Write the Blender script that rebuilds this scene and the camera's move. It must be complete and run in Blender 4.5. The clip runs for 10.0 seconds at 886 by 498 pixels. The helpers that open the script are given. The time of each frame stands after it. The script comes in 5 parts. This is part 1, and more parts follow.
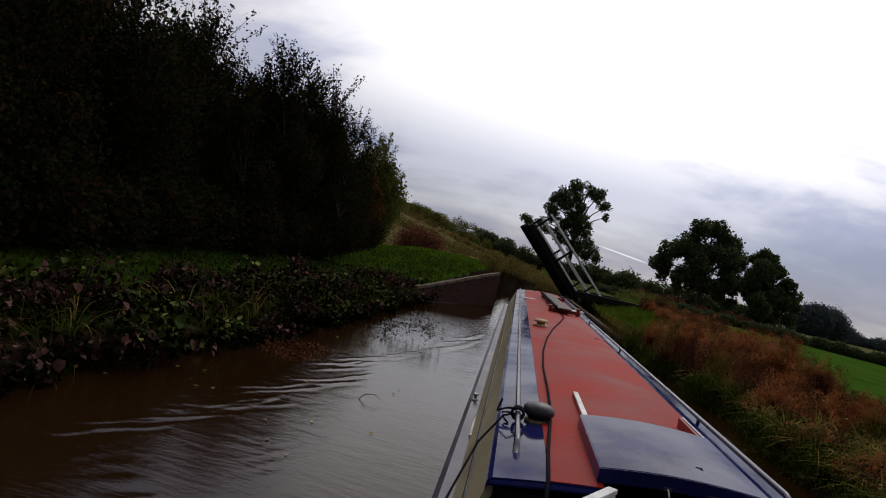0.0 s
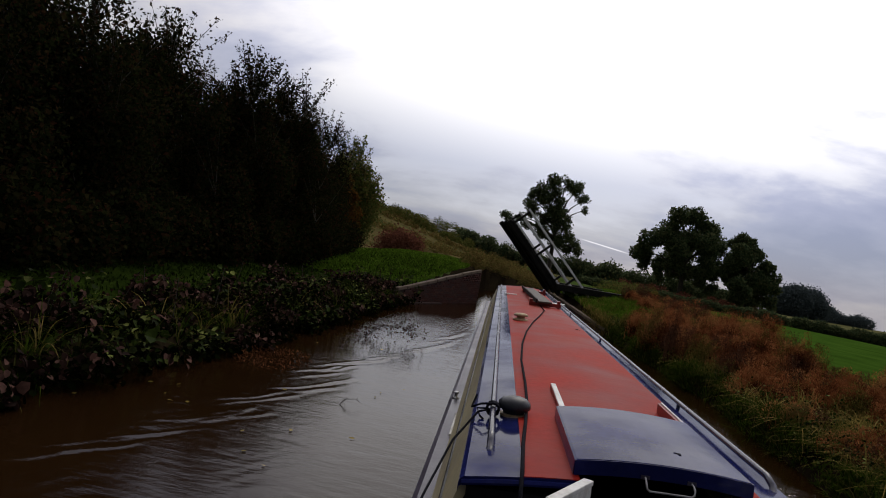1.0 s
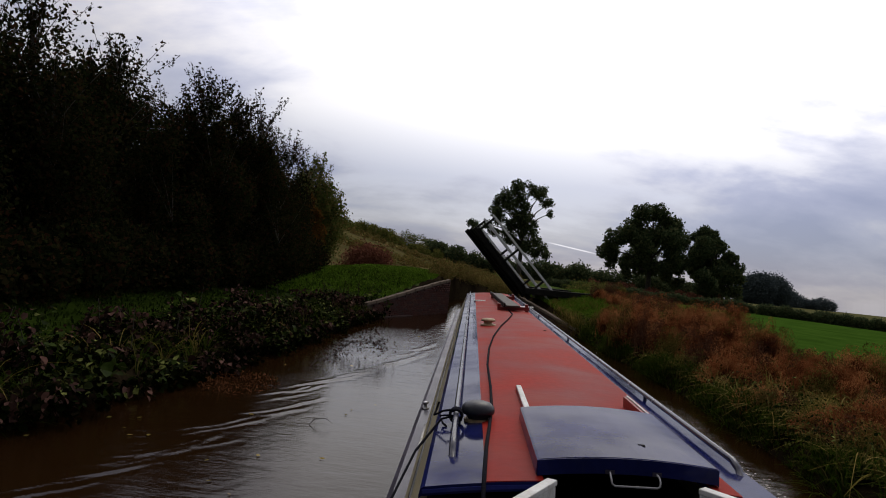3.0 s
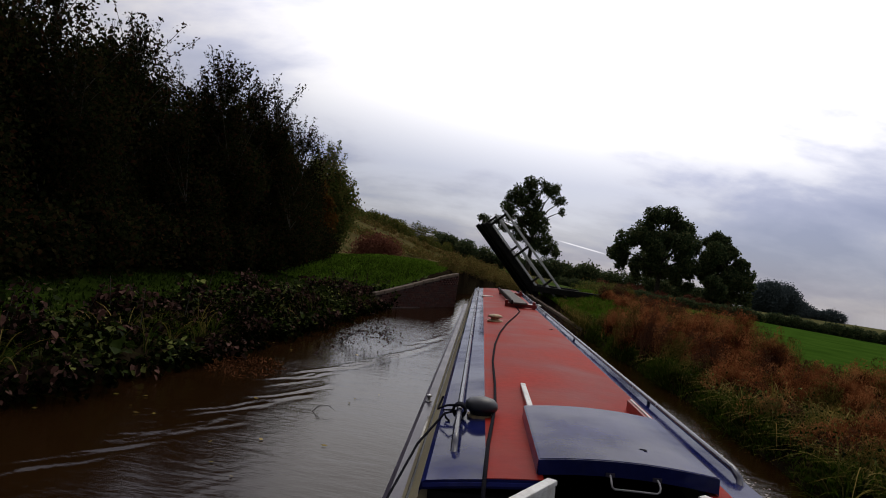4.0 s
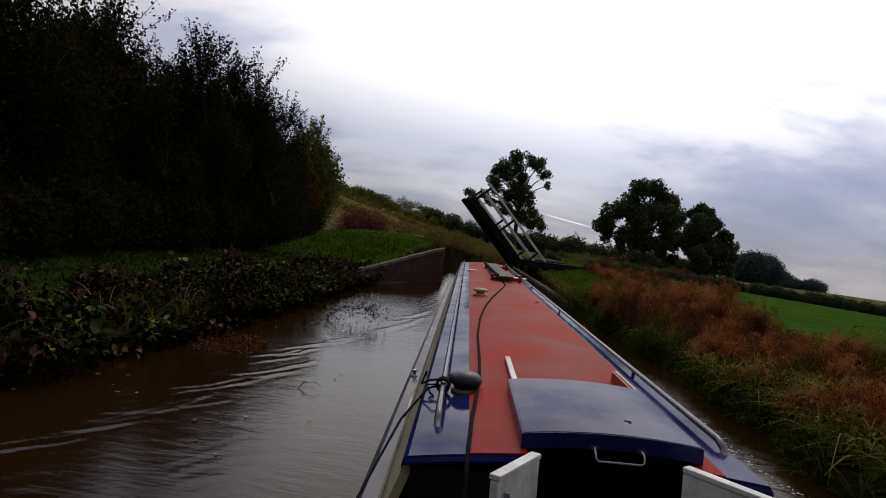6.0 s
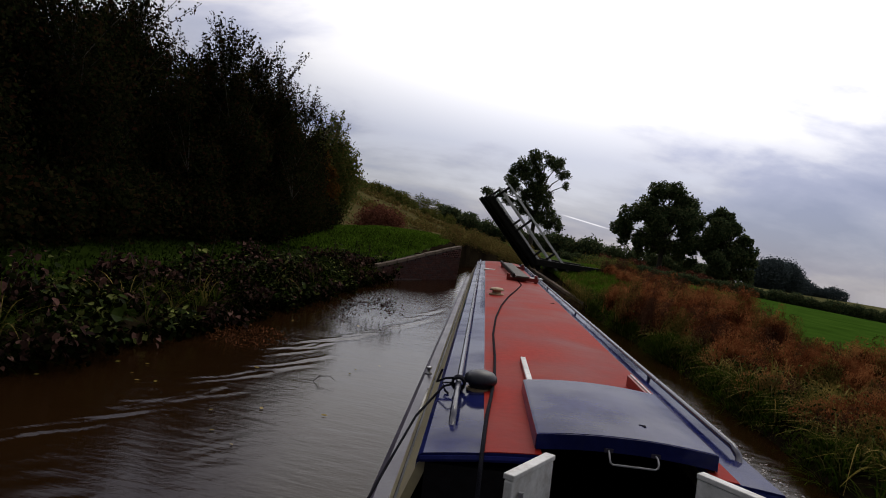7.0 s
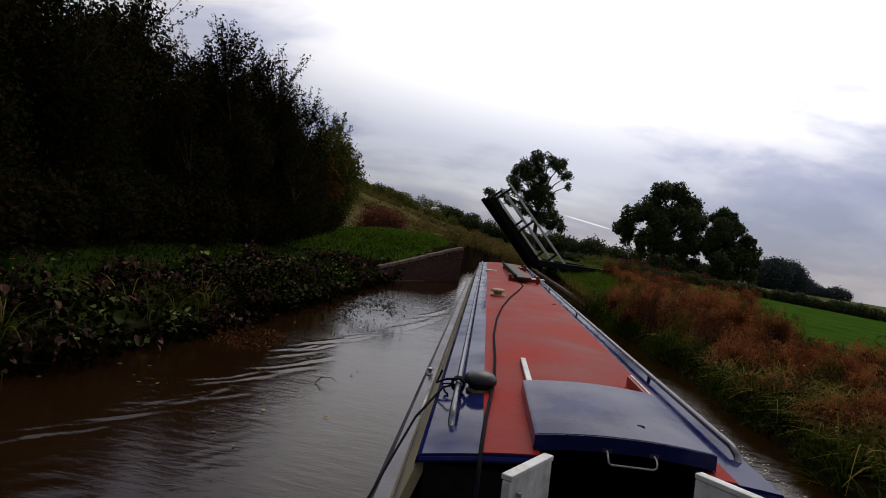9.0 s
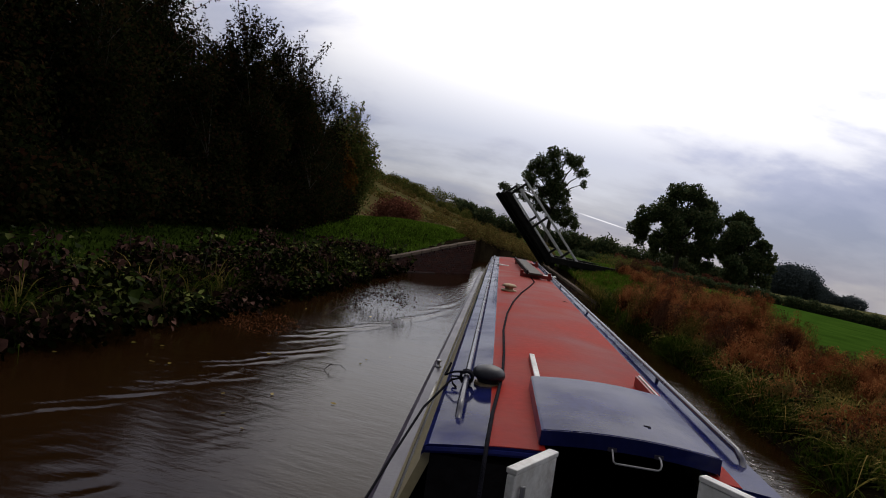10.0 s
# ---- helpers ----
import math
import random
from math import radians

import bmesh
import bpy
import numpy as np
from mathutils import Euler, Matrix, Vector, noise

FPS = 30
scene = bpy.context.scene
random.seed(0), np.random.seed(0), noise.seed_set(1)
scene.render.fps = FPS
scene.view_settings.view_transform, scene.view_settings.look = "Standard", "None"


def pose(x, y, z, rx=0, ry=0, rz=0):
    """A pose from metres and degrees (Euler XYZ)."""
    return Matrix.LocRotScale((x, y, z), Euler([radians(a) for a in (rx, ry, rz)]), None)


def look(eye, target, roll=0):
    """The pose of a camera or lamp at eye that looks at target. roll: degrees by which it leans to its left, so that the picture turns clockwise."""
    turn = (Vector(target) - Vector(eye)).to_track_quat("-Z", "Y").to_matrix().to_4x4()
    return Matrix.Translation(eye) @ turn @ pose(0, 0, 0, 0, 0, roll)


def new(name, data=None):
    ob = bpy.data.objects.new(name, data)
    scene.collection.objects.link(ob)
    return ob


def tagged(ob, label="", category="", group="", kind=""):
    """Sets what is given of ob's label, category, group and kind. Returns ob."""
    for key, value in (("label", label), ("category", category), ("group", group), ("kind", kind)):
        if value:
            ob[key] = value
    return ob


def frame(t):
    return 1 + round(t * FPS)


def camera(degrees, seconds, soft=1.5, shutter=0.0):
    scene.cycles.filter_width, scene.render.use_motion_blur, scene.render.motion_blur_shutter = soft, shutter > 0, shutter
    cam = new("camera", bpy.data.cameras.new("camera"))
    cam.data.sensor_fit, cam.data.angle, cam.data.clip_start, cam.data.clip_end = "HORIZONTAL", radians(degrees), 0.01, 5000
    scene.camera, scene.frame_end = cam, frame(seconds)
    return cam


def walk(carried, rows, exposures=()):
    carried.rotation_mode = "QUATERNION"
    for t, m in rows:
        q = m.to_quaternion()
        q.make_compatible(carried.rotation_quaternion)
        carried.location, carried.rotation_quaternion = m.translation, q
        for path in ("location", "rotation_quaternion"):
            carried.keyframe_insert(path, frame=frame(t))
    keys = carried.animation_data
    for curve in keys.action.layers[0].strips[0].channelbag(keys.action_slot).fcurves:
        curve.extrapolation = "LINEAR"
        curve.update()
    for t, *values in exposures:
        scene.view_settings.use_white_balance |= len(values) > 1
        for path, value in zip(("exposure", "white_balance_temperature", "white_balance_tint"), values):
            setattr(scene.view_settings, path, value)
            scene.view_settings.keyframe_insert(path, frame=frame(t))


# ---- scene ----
def walk_rows():
    return [
    (0, pose(-0.184, -0.244, 2.146, 0, 0, 8.01) @ pose(0, 0, 0, 89.35) @ pose(0, 0, 0, 0, 0, 12.68)),
    (0.5, pose(-0.111, -0.156, 2.124, 0, 0, 6.56) @ pose(0, 0, 0, 90.40) @ pose(0, 0, 0, 0, 0, 9.42)),
    (1, pose(-0.094, -0.125, 2.129, 0, 0, 6.48) @ pose(0, 0, 0, 89.71) @ pose(0, 0, 0, 0, 0, 9.69)),
    (1.5, pose(-0.068, -0.091, 2.123, 0, 0, 6.33) @ pose(0, 0, 0, 89.72) @ pose(0, 0, 0, 0, 0, 8.38)),
    (2, pose(-0.033, -0.067, 2.122, 0, 0, 5.87) @ pose(0, 0, 0, 90.32) @ pose(0, 0, 0, 0, 0, 6.91)),
    (2.5, pose(-0.013, -0.041, 2.109, 0, 0, 4.74) @ pose(0, 0, 0, 90.56) @ pose(0, 0, 0, 0, 0, 7.34)),
    (3, pose(0.004, -0.031, 2.102, 0, 0, 3.92) @ pose(0, 0, 0, 91.12) @ pose(0, 0, 0, 0, 0, 5.74)),
    (4.5, pose(-0.007, -0.046, 2.117, 0, 0, 4.97) @ pose(0, 0, 0, 90.12) @ pose(0, 0, 0, 0, 0, 9.38)),
    (5, pose(0.021, 0.003, 2.107, 0, 0, 3.42) @ pose(0, 0, 0, 90.40) @ pose(0, 0, 0, 0, 0, 7.09)),
    (5.5, pose(0.022, 0.035, 2.104, 0, 0, 2.75) @ pose(0, 0, 0, 89.02) @ pose(0, 0, 0, 0, 0, 7.22)),
    (7, pose(0.002, 0.006, 2.112, 0, 0, 4.58) @ pose(0, 0, 0, 87.95) @ pose(0, 0, 0, 0, 0, 9.21)),
    (7.5, pose(0.010, 0.005, 2.110, 0, 0, 4.19) @ pose(0, 0, 0, 88.60) @ pose(0, 0, 0, 0, 0, 9.21)),
    (8, pose(0.007, -0.017, 2.112, 0, 0, 4.50) @ pose(0, 0, 0, 88.46) @ pose(0, 0, 0, 0, 0, 9.93)),
    (8.5, pose(0.016, -0.019, 2.117, 0, 0, 4.88) @ pose(0, 0, 0, 88.37) @ pose(0, 0, 0, 0, 0, 9.52)),
    (9, pose(0.021, -0.002, 2.116, 0, 0, 4.82) @ pose(0, 0, 0, 88.02) @ pose(0, 0, 0, 0, 0, 8.97)),
    (9.5, pose(0.003, -0.029, 2.126, 0, 0, 5.81) @ pose(0, 0, 0, 87.39) @ pose(0, 0, 0, 0, 0, 10.46)),
    (10, pose(0.014, -0.025, 2.120, 0, 0, 5.78) @ pose(0, 0, 0, 87.17) @ pose(0, 0, 0, 0, 0, 11.22)),
    ]


cam = camera(68.99, 10.0, soft=1.0)
walk(cam, walk_rows())

# ---- daylight: overcast, the veiled sun ahead and to the right ----
SUN_EL, SUN_AZ = radians(44), radians(12)      # azimuth clockwise from +y
world = bpy.data.worlds.new("overcast_sky")
scene.world = world
world.use_nodes = True
wn, wl = world.node_tree.nodes, world.node_tree.links
wn.clear()


def wnode(kind, **values):
    n = wn.new(kind)
    for k, v in values.items():
        n.inputs[k].default_value = v
    return n


def wmath(op, a, b=None):
    n = wn.new("ShaderNodeMath")
    n.operation = op
    for i, v in enumerate((a, b)):
        if v is None:
            continue
        if isinstance(v, (int, float)):
            n.inputs[i].default_value = v
        else:
            wl.new(v, n.inputs[i])
    return n.outputs[0]


def ramp_of(tree, fac, stops):
    n = tree.nodes.new("ShaderNodeValToRGB")
    while len(n.color_ramp.elements) < len(stops):
        n.color_ramp.elements.new(0.5)
    for e, (p, c) in zip(n.color_ramp.elements, stops):
        e.position, e.color = p, (*c, 1)
    tree.links.new(fac, n.inputs[0])
    return n.outputs[0]


coord = wn.new("ShaderNodeTexCoord")
sep = wn.new("ShaderNodeSeparateXYZ")
wl.new(coord.outputs["Generated"], sep.inputs[0])
# project the direction on a flat cloud layer, so that clouds crowd together at the horizon
high = wmath("ADD", wmath("MAXIMUM", sep.outputs["Z"], 0.0), 0.34)
flat = wn.new("ShaderNodeCombineXYZ")
wl.new(wmath("DIVIDE", sep.outputs["X"], high), flat.inputs["X"])
wl.new(wmath("DIVIDE", sep.outputs["Y"], high), flat.inputs["Y"])
big = wnode("ShaderNodeTexNoise", Scale=1.15, Detail=7.0, Roughness=0.47, Distortion=0.5)
fine = wnode("ShaderNodeTexNoise", Scale=3.4, Detail=6.0, Roughness=0.55, Distortion=0.2)
shift = wn.new("ShaderNodeMapping")
shift.inputs["Location"].default_value = (3.7, 1.15, 0.0)
shift.inputs["Rotation"].default_value = (0, 0, radians(-12))
shift.inputs["Scale"].default_value = (0.70, 1.05, 1.0)
wl.new(flat.outputs[0], shift.inputs["Vector"])
wl.new(shift.outputs[0], big.inputs["Vector"])
wl.new(shift.outputs[0], fine.inputs["Vector"])
cloud = wmath("ADD", wmath("MULTIPLY", big.outputs["Fac"], 0.66), wmath("MULTIPLY", fine.outputs["Fac"], 0.34))
# the glow round the veiled sun
sun_way = Vector((math.sin(SUN_AZ) * math.cos(SUN_EL), math.cos(SUN_AZ) * math.cos(SUN_EL), math.sin(SUN_EL)))
dot = wn.new("ShaderNodeVectorMath")
dot.operation = "DOT_PRODUCT"
dot.inputs[1].default_value = sun_way
wl.new(coord.outputs["Generated"], dot.inputs[0])
glow = wmath("POWER", wmath("MAXIMUM", wmath("MULTIPLY", wmath("ADD", dot.outputs["Value"], 1.0), 0.5), 0.0), 6.0)
tint = ramp_of(world.node_tree, cloud, [(0.36, (0.51, 0.53, 0.67)), (0.44, (0.69, 0.69, 0.80)), (0.495, (0.94, 0.90, 0.91)), (0.565, (1.26, 1.20, 1.17))])
# the thin bright veil of cloud below the sun
VEIL_EL, VEIL_AZ = radians(18), radians(8)
veil_dot = wn.new("ShaderNodeVectorMath")
veil_dot.operation = "DOT_PRODUCT"
veil_dot.inputs[1].default_value = (math.sin(VEIL_AZ) * math.cos(VEIL_EL), math.cos(VEIL_AZ) * math.cos(VEIL_EL), math.sin(VEIL_EL))
wl.new(coord.outputs["Generated"], veil_dot.inputs[0])


def wrange(value, a, b):
    n = wnode("ShaderNodeMapRange", **{"From Min": a, "From Max": b})
    n.interpolation_type = "SMOOTHSTEP"
    wl.new(value, n.inputs["Value"])
    return n.outputs["Result"]


ragged = wmath("ADD", sep.outputs["Z"], wmath("MULTIPLY", wmath("SUBTRACT", cloud, 0.47), 0.85))
torn = wmath("ADD", veil_dot.outputs["Value"], wmath("MULTIPLY", wmath("SUBTRACT", cloud, 0.47), 0.6))
veil = wmath("MULTIPLY", wrange(torn, 0.80, 0.955), wrange(ragged, 0.10, 0.215))
veiled = wn.new("ShaderNodeMix")
veiled.data_type = "RGBA"
wl.new(veil, veiled.inputs["Factor"])
wl.new(tint, veiled.inputs["A"])
veiled.inputs["B"].default_value = (1.10, 1.07, 1.055, 1)
rise = wmath("MINIMUM", wmath("ADD", wmath("MULTIPLY", wmath("MAXIMUM", sep.outputs["Z"], 0.0), 0.85), 0.40), 0.68)
level = wmath("MINIMUM", wmath("MULTIPLY", wmath("ADD", wmath("MULTIPLY", glow, 2.75), 0.16), rise), 1.10)
haze = ramp_of(world.node_tree, sep.outputs["Z"], [(0.0, (0.70, 0.735, 0.85)), (0.07, (0.66, 0.70, 0.825)), (0.13, (0.62, 0.65, 0.785)), (0.215, (0.95, 0.95, 0.985)), (0.5, (1.10, 1.08, 1.06))])
hazy = wn.new("ShaderNodeVectorMath")
hazy.operation = "MULTIPLY"
wl.new(veiled.outputs["Result"], hazy.inputs[0])
wl.new(haze, hazy.inputs[1])
cloudy = wn.new("ShaderNodeVectorMath")
cloudy.operation = "SCALE"
wl.new(hazy.outputs[0], cloudy.inputs[0])
wl.new(level, cloudy.inputs["Scale"])
sky = wn.new("ShaderNodeTexSky")
sky.sky_type, sky.sun_disc = "NISHITA", False
sky.sun_elevation, sky.sun_rotation = SUN_EL, SUN_AZ
sky_part = wn.new("ShaderNodeVectorMath")
sky_part.operation = "SCALE"
sky_part.inputs["Scale"].default_value = 0.012
wl.new(sky.outputs[0], sky_part.inputs[0])
# a short bright vapour trail low over the trees
TRAIL_A, TRAIL_B = Vector((0.0922, 0.9947, 0.0453)), Vector((0.1633, 0.9860, 0.0348))


def wdot(v):
    n = wn.new("ShaderNodeVectorMath")
    n.operation = "DOT_PRODUCT"
    n.inputs[1].default_value = v
    wl.new(coord.outputs["Generated"], n.inputs[0])
    return n.outputs["Value"]


trail_n = TRAIL_A.cross(TRAIL_B).normalized()
trail_mid = (TRAIL_A + TRAIL_B).normalized()
near_line = wmath("SUBTRACT", 1.0, wmath("DIVIDE", wmath("ABSOLUTE", wdot(trail_n)), 0.0015))
near_mid = wmath("DIVIDE", wmath("SUBTRACT", wdot(trail_mid), math.cos(TRAIL_A.angle(TRAIL_B) * 0.55)), 0.0006)
trail = wmath("MULTIPLY", wmath("MINIMUM", wmath("MAXIMUM", near_line, 0.0), 1.0), wmath("MINIMUM", wmath("MAXIMUM", near_mid, 0.0), 1.0))
trail_light = wn.new("ShaderNodeVectorMath")
trail_light.operation = "SCALE"
trail_light.inputs[0].default_value = (0.55, 0.53, 0.50)
wl.new(trail, trail_light.inputs["Scale"])
with_trail = wn.new("ShaderNodeVectorMath")
with_trail.operation = "ADD"
wl.new(cloudy.outputs[0], with_trail.inputs[0])
wl.new(trail_light.outputs[0], with_trail.inputs[1])
both = wn.new("ShaderNodeVectorMath")
both.operation = "ADD"
wl.new(with_trail.outputs[0], both.inputs[0])
wl.new(sky_part.outputs[0], both.inputs[1])
back = wnode("ShaderNodeBackground", Strength=1.0)
wl.new(both.outputs[0], back.inputs["Color"])
wl.new(back.outputs[0], wn.new("ShaderNodeOutputWorld").inputs["Surface"])

sun = new("sun", bpy.data.lights.new("sun", "SUN"))
sun.data.energy, sun.data.angle, sun.data.color = 0.5, radians(25), (1.0, 0.94, 0.84)
sun.matrix_world = look((0, 0, 60), Vector((0, 0, 60)) - sun_way)
scene.view_settings.exposure = 0.0


# ---- materials ----
def material(name, base, rough=0.6, metal=0.0, vary=0.25, grain=30.0, bump=0.2, per="", stains=None, specular=0.5, coat=0.0, dull=0.0):
    """A surface with variation at two scales. base: one colour, or several to spread over by piece or by noise. per: 'island' or 'object'."""
    m = bpy.data.materials.new(name)
    m.use_nodes = True
    t = m.node_tree
    n, l = t.nodes, t.links
    bsdf = n["Principled BSDF"]
    bsdf.inputs["Roughness"].default_value = rough
    bsdf.inputs["Metallic"].default_value = metal
    bsdf.inputs["Specular IOR Level"].default_value = specular
    bsdf.inputs["Coat Weight"].default_value = coat
    colours = base if isinstance(base[0], (tuple, list)) else [base]
    place = n.new("ShaderNodeTexCoord").outputs["Object"]
    coarse = n.new("ShaderNodeTexNoise")
    coarse.inputs["Scale"].default_value, coarse.inputs["Detail"].default_value = grain * 0.07, 4
    small = n.new("ShaderNodeTexNoise")
    small.inputs["Scale"].default_value, small.inputs["Detail"].default_value = grain, 5
    l.new(place, coarse.inputs["Vector"])
    l.new(place, small.inputs["Vector"])
    if per == "island":
        key = n.new("ShaderNodeNewGeometry").outputs["Random Per Island"]
    elif per == "object":
        key = n.new("ShaderNodeObjectInfo").outputs["Random"]
    else:
        key = coarse.outputs["Fac"]
    if len(colours) > 1:
        lo, hi = (0.0, 1.0) if per else (0.33, 0.67)
        colour = ramp_of(t, key, [(lo + (hi - lo) * i / (len(colours) - 1), c) for i, c in enumerate(colours)])
    else:
        rgb = n.new("ShaderNodeRGB")
        rgb.outputs[0].default_value = (*colours[0], 1)
        colour = rgb.outputs[0]
    both_scales = n.new("ShaderNodeMath")
    both_scales.operation = "MULTIPLY"
    l.new(coarse.outputs["Fac"], both_scales.inputs[0])
    l.new(small.outputs["Fac"], both_scales.inputs[1])
    swing = n.new("ShaderNodeMapRange")
    for k, v in zip(("From Min", "From Max", "To Min", "To Max"), (0.12, 0.40, 1 - vary, 1 + vary)):
        swing.inputs[k].default_value = v
    l.new(both_scales.outputs[0], swing.inputs["Value"])
    mul = n.new("ShaderNodeVectorMath")
    mul.operation = "SCALE"
    l.new(colour, mul.inputs[0])
    l.new(swing.outputs[0], mul.inputs["Scale"])
    out = mul.outputs[0]
    if stains:
        c, amount, size = stains
        blot = n.new("ShaderNodeTexNoise")
        blot.inputs["Scale"].default_value, blot.inputs["Detail"].default_value = size, 7
        blot.inputs["Roughness"].default_value = 0.65
        l.new(place, blot.inputs["Vector"])
        mask = n.new("ShaderNodeMapRange")
        for k, v in zip(("From Min", "From Max", "To Min", "To Max"), (0.50, 0.68, 0.0, amount)):
            mask.inputs[k].default_value = v
        l.new(blot.outputs["Fac"], mask.inputs["Value"])
        mix = n.new("ShaderNodeMix")
        mix.data_type = "RGBA"
        l.new(mask.outputs[0], mix.inputs["Factor"])
        l.new(out, mix.inputs["A"])
        mix.inputs["B"].default_value = (*c, 1)
        out = mix.outputs["Result"]
    l.new(out, bsdf.inputs["Base Color"])
    gloss = n.new("ShaderNodeMapRange")
    for k, v in zip(("From Min", "From Max", "To Min", "To Max"), (0.3, 0.7, max(rough - 0.08, 0.02), min(rough + 0.1, 1))):
        gloss.inputs[k].default_value = v
    l.new(coarse.outputs["Fac"], gloss.inputs["Value"])
    l.new(gloss.outputs[0], bsdf.inputs["Roughness"])
    if dull:                                    # patchy gloss that imitates uneven cloud reflections
        cloud_patches = n.new("ShaderNodeTexNoise")
        cloud_patches.inputs["Scale"].default_value, cloud_patches.inputs["Detail"].default_value = 1.7, 6
        cloud_patches.inputs["Roughness"].default_value = 0.55
        l.new(place, cloud_patches.inputs["Vector"])
        shine = n.new("ShaderNodeMapRange")
        for k, v in zip(("From Min", "From Max", "To Min", "To Max"), (0.36, 0.62, specular * (1 - dull), specular * (1 + dull))):
            shine.inputs[k].default_value = v
        l.new(cloud_patches.outputs["Fac"], shine.inputs["Value"])
        l.new(shine.outputs[0], bsdf.inputs["Specular IOR Level"])
    if bump:
        b = n.new("ShaderNodeBump")
        b.inputs["Strength"].default_value, b.inputs["Distance"].default_value = bump, 0.02
        l.new(small.outputs["Fac"], b.inputs["Height"])
        l.new(b.outputs[0], bsdf.inputs["Normal"])
    return m


def leaf_material(name, colours, rough=0.7, through_light=0.25, gloss=0.0, per="island", vary=0.3, grain=25):
    m = material(name, colours, rough, per=per, vary=vary, grain=grain, bump=0, specular=gloss)
    t = m.node_tree
    bsdf = t.nodes["Principled BSDF"]
    src = bsdf.inputs["Base Color"].links[0].from_socket
    tr = t.nodes.new("ShaderNodeBsdfTranslucent")
    t.links.new(src, tr.inputs["Color"])
    mix = t.nodes.new("ShaderNodeMixShader")
    mix.inputs[0].default_value = through_light
    t.links.new(bsdf.outputs[0], mix.inputs[1])
    t.links.new(tr.outputs[0], mix.inputs[2])
    t.links.new(mix.outputs[0], t.nodes["Material Output"].inputs["Surface"])
    return m


